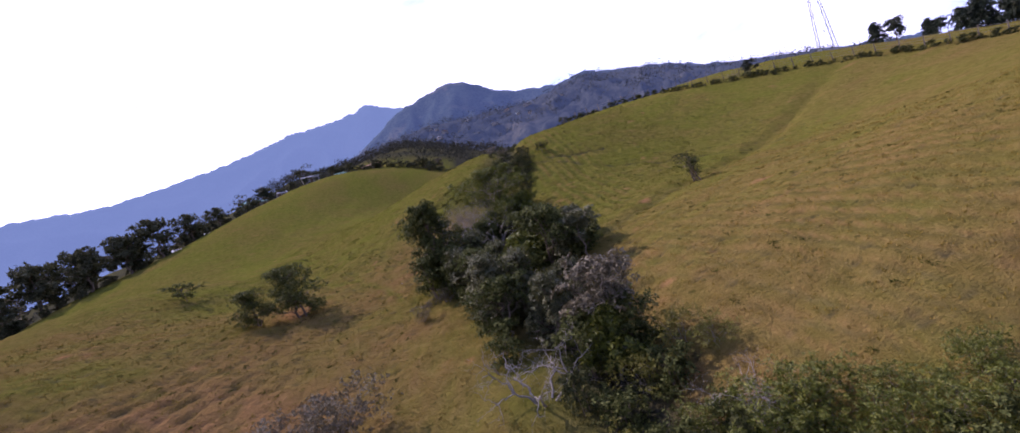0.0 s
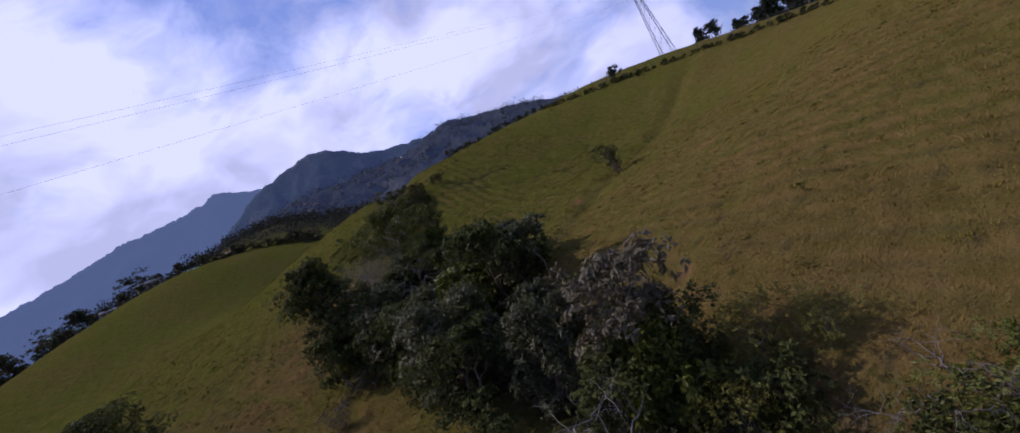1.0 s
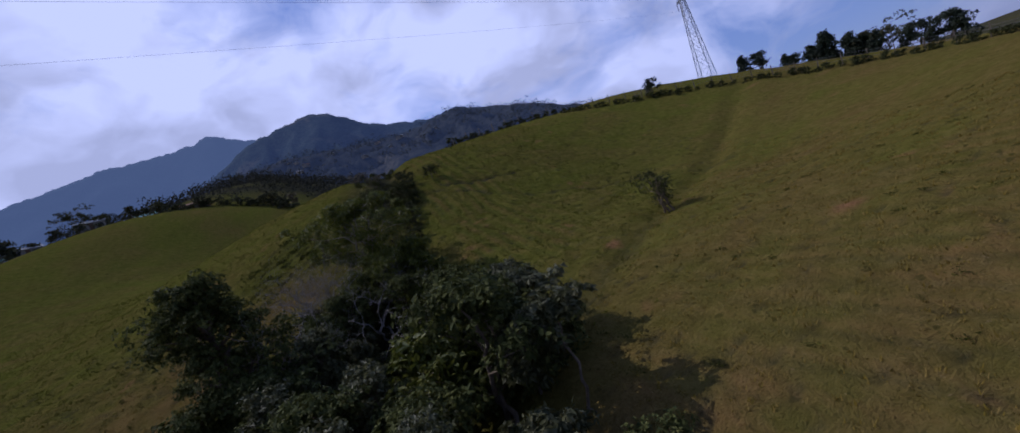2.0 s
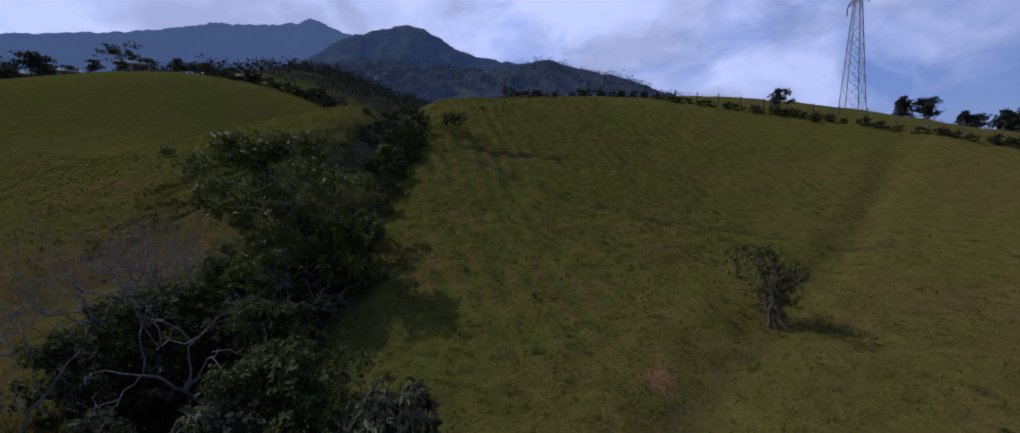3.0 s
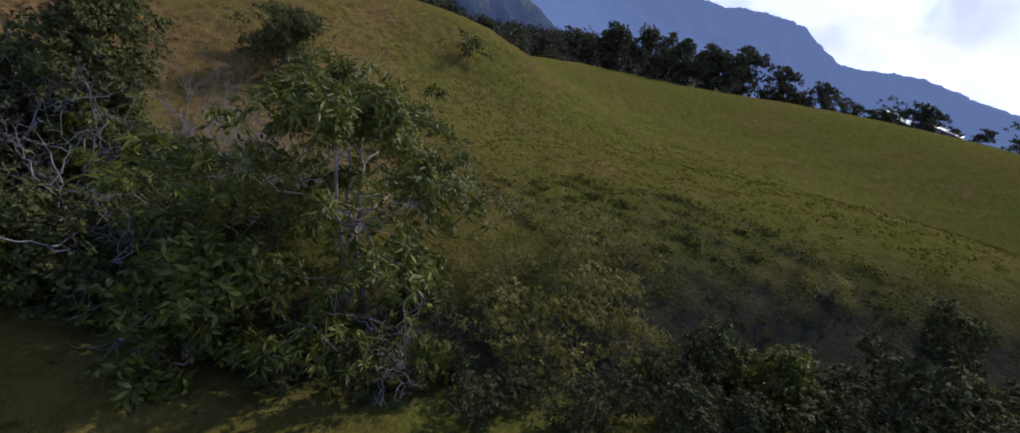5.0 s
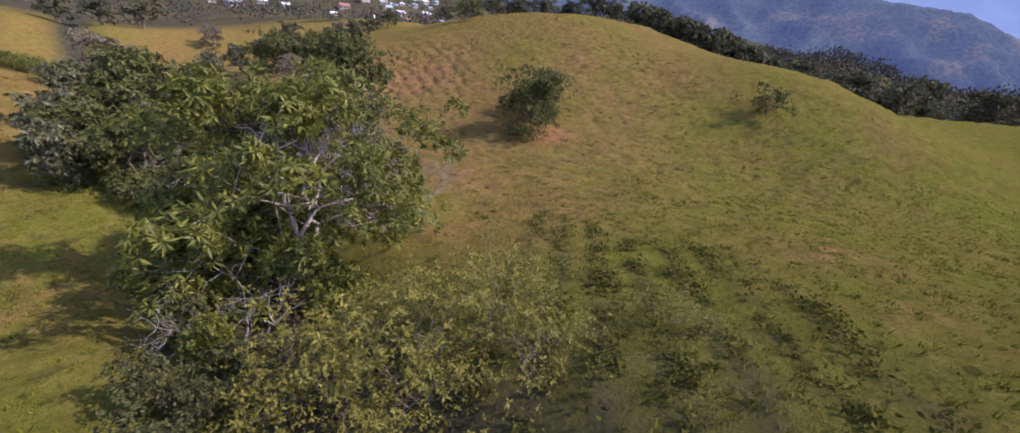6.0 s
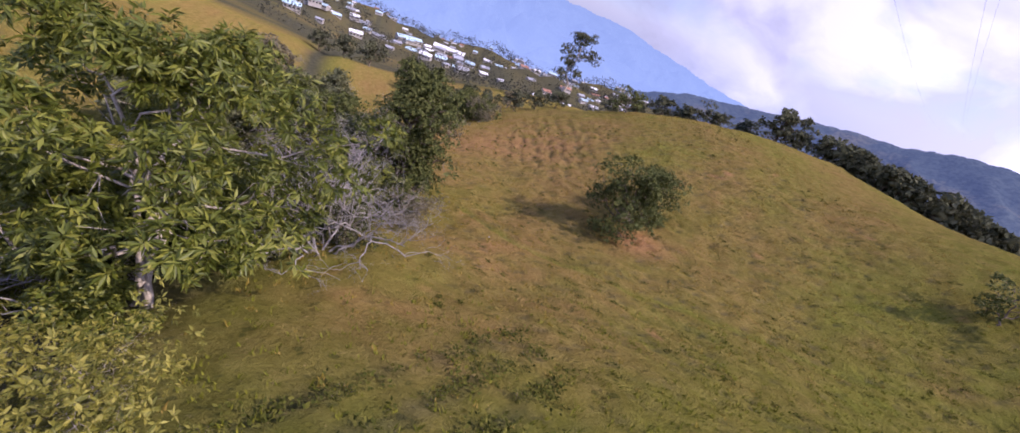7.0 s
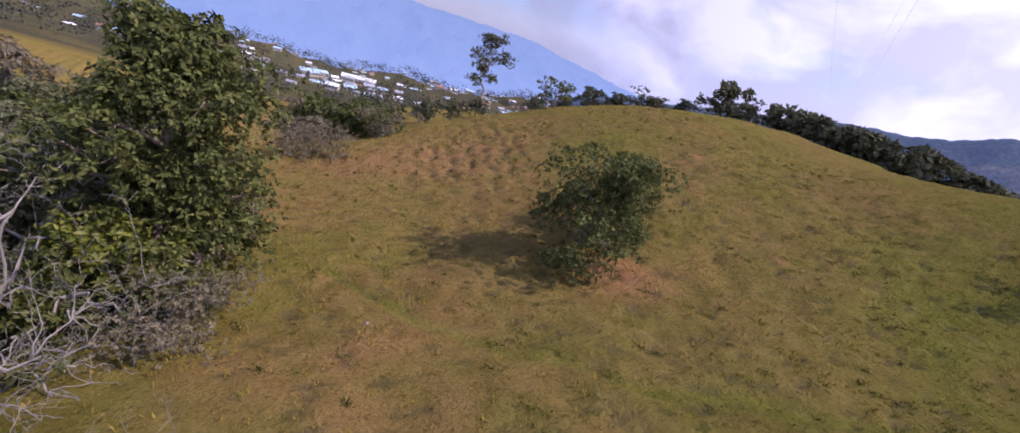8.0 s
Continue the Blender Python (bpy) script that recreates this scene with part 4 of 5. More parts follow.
for kind, places in (
    (dark_tree, ((-2.4, 38.6, 0.42), (-2.4, 36.4, 0.36), (-4.4, 30.6, 0.6), (-1.6, 28.6, 0.66), (-2.6, 26.2, 0.68), (-2.2, 23.8, 0.68), (-0.6, 24.6, 0.68), (1.4, 31.0, 0.5), (0.4, 21.0, 0.6), (2.4, 23.6, 0.34), (1.6, 34.0, 0.5), (-0.4, 41.4, 0.5))),
    (mid_tree, ((-3.2, 28.6, 0.75), (3.4, 31.6, 0.66), (-2.0, 22.6, 0.72), (1.2, 17.8, 0.62), (3.2, 17.6, 0.6), (-0.8, 26.0, 0.85), (2.4, 34.6, 0.6), (0.4, 38.4, 0.55), (1.8, 62.0, 0.34), (2.2, 69.0, 0.36), (3.0, 76.0, 0.4))),
    (young_tree, ((1.9, 47.4, 0.4), (2.5, 53.4, 0.5), (-0.8, 46.8, 0.6), (0.9, 38.2, 0.7), (1.0, 45.2, 0.6), (0.6, 30.6, 1.5), (2.3, 17.2, 0.95), (-6.6, 32.6, 0.8), (-6.4, 35.4, 0.75), (-5.2, 35.2, 0.9))),
    (shrub, ((2.6, 36.2, 0.6), (4.0, 33.4, 0.75), (1.6, 52.0, 0.4), (3.6, 53.4, 0.55), (1.6, 53.2, 0.6), (3.4, 56.4, 0.7), (0.6, 58.4, 0.6), (3.6, 60.4, 0.6), (0.2, 63.4, 0.5),
             (3.6, 64.6, 0.5), (1.4, 66.4, 0.6), (4.2, 67.6, 0.5), (3.8, 71.4, 0.5), (4.6, 74.6, 0.55), (2.0, 79.0, 0.6), (3.2, 83.0, 0.65), (4.6, 29.2, 0.7), (4.0, 24.0, 0.7), (3.4, 20.6, 0.75), (3.4, 18.0, 0.65),
             (3.8, 15.2, 0.65), (1.6, 14.8, 0.7), (2.6, 12.6, 0.6), (-2.2, 20.2, 0.65), (-3.2, 24.6, 0.6), (-4.0, 27.4, 0.6), (-4.8, 30.0, 0.6), (-6.4, 36.2, 0.7), (-1.6, 36.0, 0.6), (0.2, 37.0, 0.8), (-5.0, 36.4, 0.6), (-2.6, 32.6, 0.8))),
    (dark_shrub, ((2.2, 44.8, 0.5), (1.6, 48.0, 0.4), (2.8, 52.0, 0.4), (1.8, 52.6, 0.5), (2.9, 48.4, 0.5), (3.2, 50.0, 0.5), (3.4, 51.6, 0.55), (4.0, 53.6, 0.55), (4.4, 55.6, 0.6), (4.6, 57.6, 0.6), (2.3, 49.2, 0.45), (2.7, 50.8, 0.45), (3.3, 52.6, 0.5), (3.7, 54.6, 0.6), (3.9, 56.6, 0.6), (4.4, 59.4, 0.6), (4.2, 61.8, 0.6), (3.4, 54.8, 0.75), (2.2, 55.4, 0.75), (2.6, 58.0, 0.65), (1.4, 60.4, 0.6), (2.4, 63.6, 0.55), (3.2, 66.0, 0.6), (2.6, 71.4, 0.6), (2.4, 73.8, 0.55), (4.2, 79.4, 0.6), (3.8, 76.8, 0.6),
                  (-2.7, 40.0, 1.0), (-3.4, 39.2, 0.9), (-4.3, 38.6, 0.75), (-2.8, 37.8, 0.85), (-1.8, 40.8, 0.95), (-2.2, 42.2, 0.8), (-4.6, 40.6, 0.7), (0.6, 42.0, 0.6), (0.2, 39.6, 0.7), (1.2, 37.0, 0.6), (1.0, 36.0, 0.8), (-3.4, 34.4, 0.8), (0.4, 15.8, 0.7), (4.4, 12.0, 0.5), (1.2, 43.6, 0.7), (0.0, 43.0, 0.8))),
    (scrub, ((0.6, 50.0, 0.9), (1.3, 49.6, 0.6), (-0.4, 51.2, 0.75), (-2.6, 50.6, 0.7), (0.2, 48.8, 0.8), (-1.6, 48.8, 0.6), (-2.0, 51.9, 0.6), (0.8, 51.6, 0.6), (-4.4, 53.0, 0.4), (5.6, 15.2, 0.6), (2.8, 15.8, 0.8), (4.8, 16.4, 0.7), (-0.8, 56.4, 0.45), (0.6, 60.8, 0.7), (1.0, 12.6, 0.7))),
    (feathery, ((4.9, 12.0, 0.45), (6.0, 10.8, 0.5), (7.2, 10.0, 0.55), (8.4, 9.4, 0.6), (9.6, 9.0, 0.6), (5.2, 11.7, 0.85), (6.4, 11.6, 0.65), (8.0, 10.8, 0.4), (5.2, 10.2, 0.5), (3.6, 13.0, 0.5), (9.8, 10.2, 0.45))),
    (shrub, ((6.6, 9.4, 0.5), (7.8, 8.8, 0.55), (9.0, 8.4, 0.6), (5.6, 11.2, 0.45), (4.4, 12.6, 0.5))),
    (mid_tree, ((-7.2, 32.2, 0.6), (-5.0, 31.6, 0.7), (-3.6, 38.0, 0.5), (-2.4, 39.4, 0.6), (-1.4, 41.4, 0.58))),
    (broad_leaf, ((3.0, 28.8, 0.75), (4.4, 33.4, 0.6), (2.0, 25.6, 0.6))),
    (shrub, ((-13.0, 7.4, 1.5), (-14.8, 9.2, 1.3), (-11.4, 5.0, 1.6), (-16.4, 8.0, 1.2))),
    (mid_tree, ((-12.2, 4.0, 0.75), (-14.4, 5.4, 0.7), (-10.0, 3.0, 0.7))),
    (withered, ((-15.4, 10.4, 0.9), (-11.4, 17.4, 0.8), (-9.9, 15.8, 0.6), (-6.4, 31.0, 0.5), (-7.6, 28.6, 0.4), (-7.3, 36.0, 0.6), (-6.8, 37.4, 0.6), (3.8, 21.8, 0.7), (2.0, 64.6, 0.8), (0.4, 67.8, 0.8))),
):
    for x, y, s in places:
        s *= 0.62 if y > 60 else 1.0
        again(kind, x, y, s, rng.uniform(0, 6.3), group="gully " + kind["category"] + "s", tall=rng.uniform(0.85, 1.15))

# ---- trees on the pasture ----
pair_bush = plant("pasture_bush", 52, 3.6, 1.75, 0.10, 21, 10, (0.11, 0.05), 90, 0.44, LEAF_MID, BARK, 0.12,
                  "round dark green bush standing alone on grazed pasture", "bush", stems=2, lean=(-0.35, 0.1), flat=0.7)
stand(pair_bush, -18.5, 35.0, 1.16, 0.0)
again(pair_bush, -21.5, 33.4, 0.78, 2.0, label="smaller round green bush beside a larger one on pasture")
low_tree = plant("low_tree", 33, 1.7, 1.5, 0.35, 8, 6, (0.14, 0.07), 34, 0.32, LEAF_MID, BARK, 0.06,
                 "small flat-topped tree with sparse leaves on open pasture", "tree", shape="flat")
stand(low_tree, -34.2, 44.0, 1.1, 0.0)
lone_tree = plant("lone_tree", 35, 2.8, 1.5, 0.18, 14, 12, (0.09, 0.03), 22, 0.34, LEAF_DARK, BARK, 0.15,
                  "small thin-leaved tree with gnarled trunk in a grassy fold", "tree", shape="up", stems=3)
stand(lone_tree, 17.0, 38.6, 1.0, 0.0)
fold_tree = plant("fold_tree", 37, 3.4, 2.2, 0.42, 10, 6, (0.2, 0.1), 50, 0.5, LEAF_DARK, BARK, 0.12,
                  "dark spreading tree at the head of the gully", "tree", shape="flat")
stand(fold_tree, 6.9, 57.4, 0.42, 0.0)

# ---- low weeds on the slope ----
M_WEED = leaf_material("weed_leaves", (0.030, 0.036, 0.008), (0.066, 0.072, 0.013), (0.13, 0.122, 0.026), 0.2, 0.95, 0.04)


def weed_plant(seed):
    """A low weed: a few leaning stems set with small leaves."""
    r = np.random.RandomState(seed)
    top = tagged(new("weed_clump"), "low dark broad-leaved weed clump in the grass", "weed")
    stems, pts = Tubes(), []
    for k in range(7):
        tip = np.array([r.normal() * 0.2, r.normal() * 0.2, r.uniform(0.12, 0.32)])
        stems.add(np.array([[0, 0, -0.05], tip * [0.4, 0.4, 0.6], tip]), np.array([0.009, 0.006, 0.003]), 3)
        pts.append(tip * r.uniform(0.35, 1.05, (13, 1)) + r.normal(size=(13, 3)) * 0.035)
    pts = np.concatenate(pts)
    part("stems", stems.mesh("stems"), BARK, top)
    part("leaves", leaves_mesh("leaves", pts, r.normal(size=pts.shape) * [1, 1, 0.4] + [0, 0, 0.15], 0.085, 0.045, r, r.normal(size=pts.shape) * 0.5 + [0, 0, 1.0]), M_WEED, top)
    return top


weed = weed_plant(45)
stand(weed, -5.4, 51.0)
for k in range(290):
    x = rng.uniform(-9.5, 0.6)
    y = 52.4 + 1.15 * (k % 6) + 0.72 * x + rng.normal() * 0.16
    if k >= 210:
        x, y = rng.uniform(-32, -8), rng.uniform(24, 50)
    again(weed, x, y, rng.uniform(0.25, 0.6) if k < 210 else rng.uniform(0.2, 0.42), rng.uniform(0, 6.3), group="weeds", tall=rng.uniform(0.6, 1.2))

for x, y, sc in ((-5.1, 51.5, 0.9), (-4.7, 51.0, 0.8), (-5.4, 50.6, 0.7), (-6.8, 51.9, 1.1), (-7.2, 53.2, 1.0), (-3.5, 52.6, 0.9), (-7.0, 49.7, 0.7), (-8.6, 52.6, 0.8), (-6.3, 51.4, 0.7), (-4.2, 53.4, 0.9)):
    again(weed, x, y, sc * 0.62, rng.uniform(0, 6.3), group="weeds", tall=1.3, label="taller dark leafy weed on the damp slope")

rw = np.random.RandomState(46)
wx = rw.uniform(-9.5, 3.0, 2600)
wr = rw.randint(0, 7, 2600)
wy = 52.4 + 1.15 * wr + 0.72 * wx + rw.normal(size=2600) * 0.17
keep = (lumps(wx, wy, 2.2, 26) > rw.uniform(-0.5, 1.1, 2600)) & (np.abs(wx - gully_line(wy)) > 1.6)
wx, wy = np.repeat(wx[keep], 9) , np.repeat(wy[keep], 9)
wbase = np.column_stack([wx + rw.normal(size=len(wx)) * 0.09, wy + rw.normal(size=len(wx)) * 0.09, np.zeros(len(wx))])
wbase[:, 2] = terrain(wbase[:, 0], wbase[:, 1]) + rw.uniform(0.0, 0.16, len(wx))
wway = rw.normal(size=wbase.shape) * [1, 1, 0.4] + [0, 0, 0.3]
weed_mesh = leaves_mesh("weed_cover", wbase, wway, 0.085, 0.045, rw, rw.normal(size=wbase.shape) + [0.0, 0.0, 0.6])
weed_mesh.materials.append(M_WEED)
tagged(new("weed_cover", weed_mesh), "low dark weeds in rows across the damp slope", "weeds", "", "stuff")

# dark tufts that the cattle leave, longest along the contours
tx, ty = np.concatenate([rw.uniform(-38, -7, 760), rw.uniform(5, 34, 420)]), np.concatenate([rw.uniform(14, 52, 760), rw.uniform(8, 70, 420)])
keep = (lumps(tx, ty, 6, 39) > rw.uniform(-1.0, 1.0, len(tx))) & (np.abs(tx - gully_line(ty)) > 4)
tx, ty = tx[keep], ty[keep]
wide = np.repeat(rw.uniform(0.03, 0.13, len(tx)), 26)
turn = np.repeat(np.where(tx < 0, np.arctan2(tx + 42, 24 - ty), -1.2), 26) + rw.normal(size=26 * len(tx)) * 0.3
far = rw.normal(size=26 * len(tx)) * wide * 1.6
tbase = np.column_stack([np.repeat(tx, 26) + far * np.cos(turn) + rw.normal(size=len(far)) * 0.03, np.repeat(ty, 26) + far * np.sin(turn) + rw.normal(size=len(far)) * 0.03, np.zeros(len(far))])
tbase[:, 2] = terrain(tbase[:, 0], tbase[:, 1]) + rw.uniform(0.0, 0.06, len(far))
tuft_mesh = leaves_mesh("dark_tufts", tbase, rw.normal(size=tbase.shape) * [1, 1, 0.3] + [0, 0, 0.5], 0.10, 0.03, rw, rw.normal(size=tbase.shape) + [0.0, 0.0, 0.5])
tuft_mesh.materials.append(M_WEED)
tagged(new("dark_tufts", tuft_mesh), "dark rank grass tufts scattered over the grazed slopes", "grass", "", "stuff")

# ---- ridge above the pasture: trees, hedge, fence, tower ----
conifer = plant("ridge_conifer", 41, 5.4, 1.5, 0.10, 22, 5, (0.30, 0.12), 55, 0.5, LEAF_PINE, BARK, 0.16,
                "dark conifer on the skyline behind the hedge", "tree", shape="cone", flat=0.8)
stand(conifer, 79, 84, 0.9, 0.0)
ridge_tree = plant("ridge_tree", 43, 5.2, 2.2, 0.3, 12, 6, (0.30, 0.15), 60, 0.6, LEAF_PINE, BARK, 0.15,
                   "dark round tree on the skyline", "tree")
stand(ridge_tree, 81.5, 82.5, 0.85, 0.0)
flat_tree = plant("flat_topped_tree", 47, 6.2, 3.6, 0.55, 11, 6, (0.28, 0.13), 46, 0.6, LEAF_FAR, BARK, 0.17,
                  "tall flat-topped tree with open layered crown", "tree", shape="flat", flat=0.4)
stand(flat_tree, 92, 66.5, 1.15, 0.0)
for kind, places in ((conifer, ((84, 79, 0.8), (88, 73.5, 1.5), (89, 70.5, 1.3), (86.5, 75.5, 1.05), (91, 69, 1.2))), (ridge_tree, ((85, 78, 0.7), (87.4, 74.6, 0.9), (90.0, 69.6, 0.95), (90.5, 67.5, 1.0), (93, 63, 1.1), (94, 59, 1.2)))):
    for x, y, s in places:
        again(kind, x, y, s, rng.uniform(0, 6.3), group="skyline trees")

HEDGE = [(14, 75), (20, 76.5), (26, 77.3), (32, 76.4), (38.4, 72.6), (44, 69), (49, 65.5), (54, 60), (58, 53), (61, 46), (63, 38)]


def along(line, step):
    """Evenly spaced places along a broken line, each with the heading there."""
    out, left = [], 0.0
    for (x0, y0), (x1, y1) in zip(line, line[1:]):
        n = math.hypot(x1 - x0, y1 - y0)
        while left < n:
            out.append((x0 + (x1 - x0) * left / n, y0 + (y1 - y0) * left / n, math.atan2(y1 - y0, x1 - x0)))
            left += step
        left -= n
    return out


hedge_bush = plant("hedge_bush", 49, 1.1, 0.9, 0.05, 4, 1, (0.22, 0.11), 24, 0.45, LEAF_DARK, BARK, 0.04,
                   "low dark hedge bush along the ridge fence", "bush", stems=4, sides=4)
stand(hedge_bush, 14, 75.6)
for x, y, h in along(HEDGE, 0.6)[1:]:
    again(hedge_bush, x + rng.normal() * 0.4, y + rng.normal() * 0.4, rng.uniform(0.3, 0.7), rng.uniform(0, 6.3), group="hedge bushes")
again(snag, 43.6, 70.9, 0.8, 2.0, label="thin leafless stem standing in the ridge hedge")
again(ridge_tree, 44.6, 70.0, 0.5, 1.0, label="small round dark tree standing in the hedge")

M_POST = bark_material("weathered_post", (0.09, 0.075, 0.06), (0.26, 0.22, 0.18), 9)
M_WIRE = plain_material("galvanised_wire", (0.30, 0.30, 0.31), 0.5, 0.2, 4.0, 0.8)
fence = tagged(new("wire_fence"), "wire fence on weathered posts along the ridge", "fence")
spots = along([(x + 0.5, y + 1.4) for x, y in HEDGE], 2.4)
post_mesh = mesh_from("post", *(lambda b: (b[0], b[1]))(([(-0.06, -0.05, -0.4), (0.06, -0.05, -0.4), (0.06, 0.06, -0.4), (-0.06, 0.06, -0.4), (-0.05, -0.05, 1.35), (0.05, -0.04, 1.38), (0.04, 0.05, 1.4), (-0.05, 0.05, 1.36)],
                                [(0, 3, 2, 1), (4, 5, 6, 7), (0, 1, 5, 4), (1, 2, 6, 5), (2, 3, 7, 6), (3, 0, 4, 7)])))
for x, y, h in spots:
    o = part("post", post_mesh, M_POST, fence)
    o.matrix_world = Matrix.LocRotScale((x, y, ground_z(x, y)), Euler((rng.normal() * 0.05, rng.normal() * 0.05, h)), None)
for hz in (0.45, 0.8, 1.15):
    for a, c in zip(spots, spots[1:]):
        part("wire", bars([((a[0], a[1], ground_z(a[0], a[1]) + hz), (c[0], c[1], ground_z(c[0], c[1]) + hz), 0.02)]), M_WIRE, fence)

M_STEEL = plain_material("galvanised_steel", (0.36, 0.37, 0.39), 0.55, 0.25, 1.5, 0.7)
M_INSUL = plain_material("brown_glazed_insulator", (0.12, 0.07, 0.05), 0.3, 0.2)
TOWER = (68.3, 82.7)
tower = tagged(new("transmission_tower"), "grey steel lattice transmission tower on the ridge", "pylon")
tz = ground_z(*TOWER)
tower.matrix_world = Matrix.LocRotScale((*TOWER, tz), Euler((0, 0, radians(62))), (0.87, 0.87, 0.87))


def half_width(z):
    return np.interp(z, [0, 19.5, 24.5], [1.6, 0.46, 0.36])


levels = [-0.5, 3.2, 6.4, 9.2, 11.6, 13.8, 15.8, 17.7, 19.5, 21.2, 22.9, 24.5]
for sx in (-1, 1):
    for sy in (-1, 1):
        for a, c in ((-0.5, 19.5), (19.5, 24.5)):
            part("leg", bars([((sx * half_width(max(a, 0)), sy * half_width(max(a, 0)), a), (sx * half_width(c), sy * half_width(c), c), 0.10)]), M_STEEL, tower)
for a, c in zip(levels, levels[1:]):
    wa, wc, seg = half_width(a), half_width(c), []
    for i in range(4):
        p0, p1 = [(-1, -1), (1, -1), (1, 1), (-1, 1)][i], [(1, -1), (1, 1), (-1, 1), (-1, -1)][i]
        seg += [((p0[0] * wa, p0[1] * wa, a), (p1[0] * wc, p1[1] * wc, c), 0.045), ((p1[0] * wa, p1[1] * wa, a), (p0[0] * wc, p0[1] * wc, c), 0.045), ((p0[0] * wc, p0[1] * wc, c), (p1[0] * wc, p1[1] * wc, c), 0.045)]
    for bar in seg:
        part("brace", bars([bar]), M_STEEL, tower)
ARMS = [(19.5, -1, 4.2), (19.5, 1, 4.2), (22.9, 1, 4.6)]
for z, sx, reach in ARMS:
    w = half_width(z)
    tip = (sx * reach, 0, z + 0.1)
    arm = part("crossarm", bars([((sx * w, -w, z), tip, 0.12), ((sx * w, w, z), tip, 0.12), ((sx * w, -w, z + 0.9), tip, 0.1), ((sx * w, w, z + 0.9), tip, 0.1)]
                                + [((sx * (w + k), -w * (1 - k / reach), z), (sx * (w + k + 0.5), w * (1 - k / reach), z + 0.4), 0.07) for k in (0.6, 1.5, 2.4)]), M_STEEL, tower)
    ins = Tubes()
    zz = np.linspace(z + 0.05, z - 1.5, 25)
    ins.add(np.stack([np.full(25, sx * reach), np.zeros(25), zz], -1), np.where(np.arange(25) % 2, 0.11, 0.045), 8)
    part("insulator", ins.mesh("insulator"), M_INSUL, tower)
for k, ((z, sx, reach), (fx, fy)) in enumerate(zip(ARMS, ((-330, -128), (-326, -116), (-330, -122)))):
    a = tower.matrix_world @ Vector((sx * reach, 0, z - 1.5))
    t = np.linspace(0, 1, 40)[:, None]
    pts = np.array(a) * (1 - t) + np.array([fx, fy, 34.0 + 4 * (k == 2)]) * t
    pts[:, 2] -= 4 * 9.0 * (t * (1 - t))[:, 0]
    cable = Tubes()
    cable.add(pts, np.full(40, 0.006), 5)
    me = cable.mesh("power_line")
    me.materials.append(M_WIRE)
    tagged(new("power_line", me), "thin sagging power line hung from the tower", "cable", "power lines")

# ---- houses and trees on the far left ridge ----
M_WALL = plain_material("house_plaster", (0.45, 0.42, 0.37), 0.9, 0.3, 1.2)
M_TIN = plain_material("tin_roof", (0.46, 0.47, 0.48), 0.45, 0.35, 0.9, 0.4)
M_TILE = plain_material("clay_tile_roof", (0.34, 0.17, 0.11), 0.85, 0.35, 0.9)
M_GREEN = plain_material("green_sheet_roof", (0.16, 0.42, 0.36), 0.5, 0.3, 0.9)
M_WHITE = plain_material("white_sheet_roof", (0.80, 0.81, 0.82), 0.5, 0.15, 0.6)
M_BLUE = plain_material("pale_blue_roof", (0.45, 0.62, 0.70), 0.5, 0.2, 0.6)
M_GLASS = plain_material("dark_window_glass", (0.03, 0.035, 0.04), 0.15, 0.2, 1.0)
M_WOOD = plain_material("painted_door", (0.20, 0.12, 0.07), 0.7, 0.3, 2.0)


def gable_mesh(w, d, h, rise, over=0.35, thick=0.12):
    """A gable roof with thickness, its ridge along x."""
    v, x, y = [], w / 2 + over, d / 2 + over
    drop = rise * over / (d / 2)
    for lift in (0, thick):
        v += [(-x, -y, h - drop + lift), (x, -y, h - drop + lift), (x, 0, h + rise + lift), (-x, 0, h + rise + lift), (x, y, h - drop + lift), (-x, y, h - drop + lift)]
    f = [(0, 3, 2, 1), (3, 5, 4, 2), (6, 7, 8, 9), (9, 8, 10, 11), (0, 1, 7, 6), (4, 5, 11, 10), (1, 2, 8, 7), (2, 4, 10, 8), (3, 0, 6, 9), (5, 3, 9, 11)]
    return mesh_from("roof", v, f)


def house(w, d, h, rise, roof_mat, label, windows=3):
    top = tagged(new("house"), label, "house")
    v = [(i * w / 2, j * d / 2, z) for z in (-1.5, h) for i, j in ((-1, -1), (1, -1), (1, 1), (-1, 1))] + [(-w / 2, 0, h + rise), (w / 2, 0, h + rise)]
    f = [(0, 1, 5, 4), (1, 2, 6, 5), (2, 3, 7, 6), (3, 0, 4, 7), (4, 7, 8), (5, 9, 6), (0, 3, 2, 1)]
    part("wall", mesh_from("wall", v, f), M_WALL, top)
    part("roof", gable_mesh(w, d, h + 0.02, rise), roof_mat, top)
    for side in (-1, 1):
        for k in range(windows):
            x = (k + 0.5) * w / windows - w / 2
            door = side == -1 and k == windows // 2
            part("door" if door else "window", boxes([((x, side * (d / 2 + 0.02), 1.0 if door else h * 0.55), (0.9, 0.08, 2.0) if door else (1.1, 0.08, 1.0))]), M_WOOD if door else M_GLASS, top)
    return top


def set_house(ob, x, y, turn, first=False, sink=0.1, scale=1.0):
    m = Matrix.LocRotScale((x, y, ground_z(x, y) - sink), Euler((0, 0, turn)), (scale,) * 3)
    if first:
        ob.matrix_world = m
        return ob
    keep = ob.scale.copy()
    ob.scale = (1, 1, 1)
    c = copy_thing(ob, m)
    ob.scale = keep
    return c


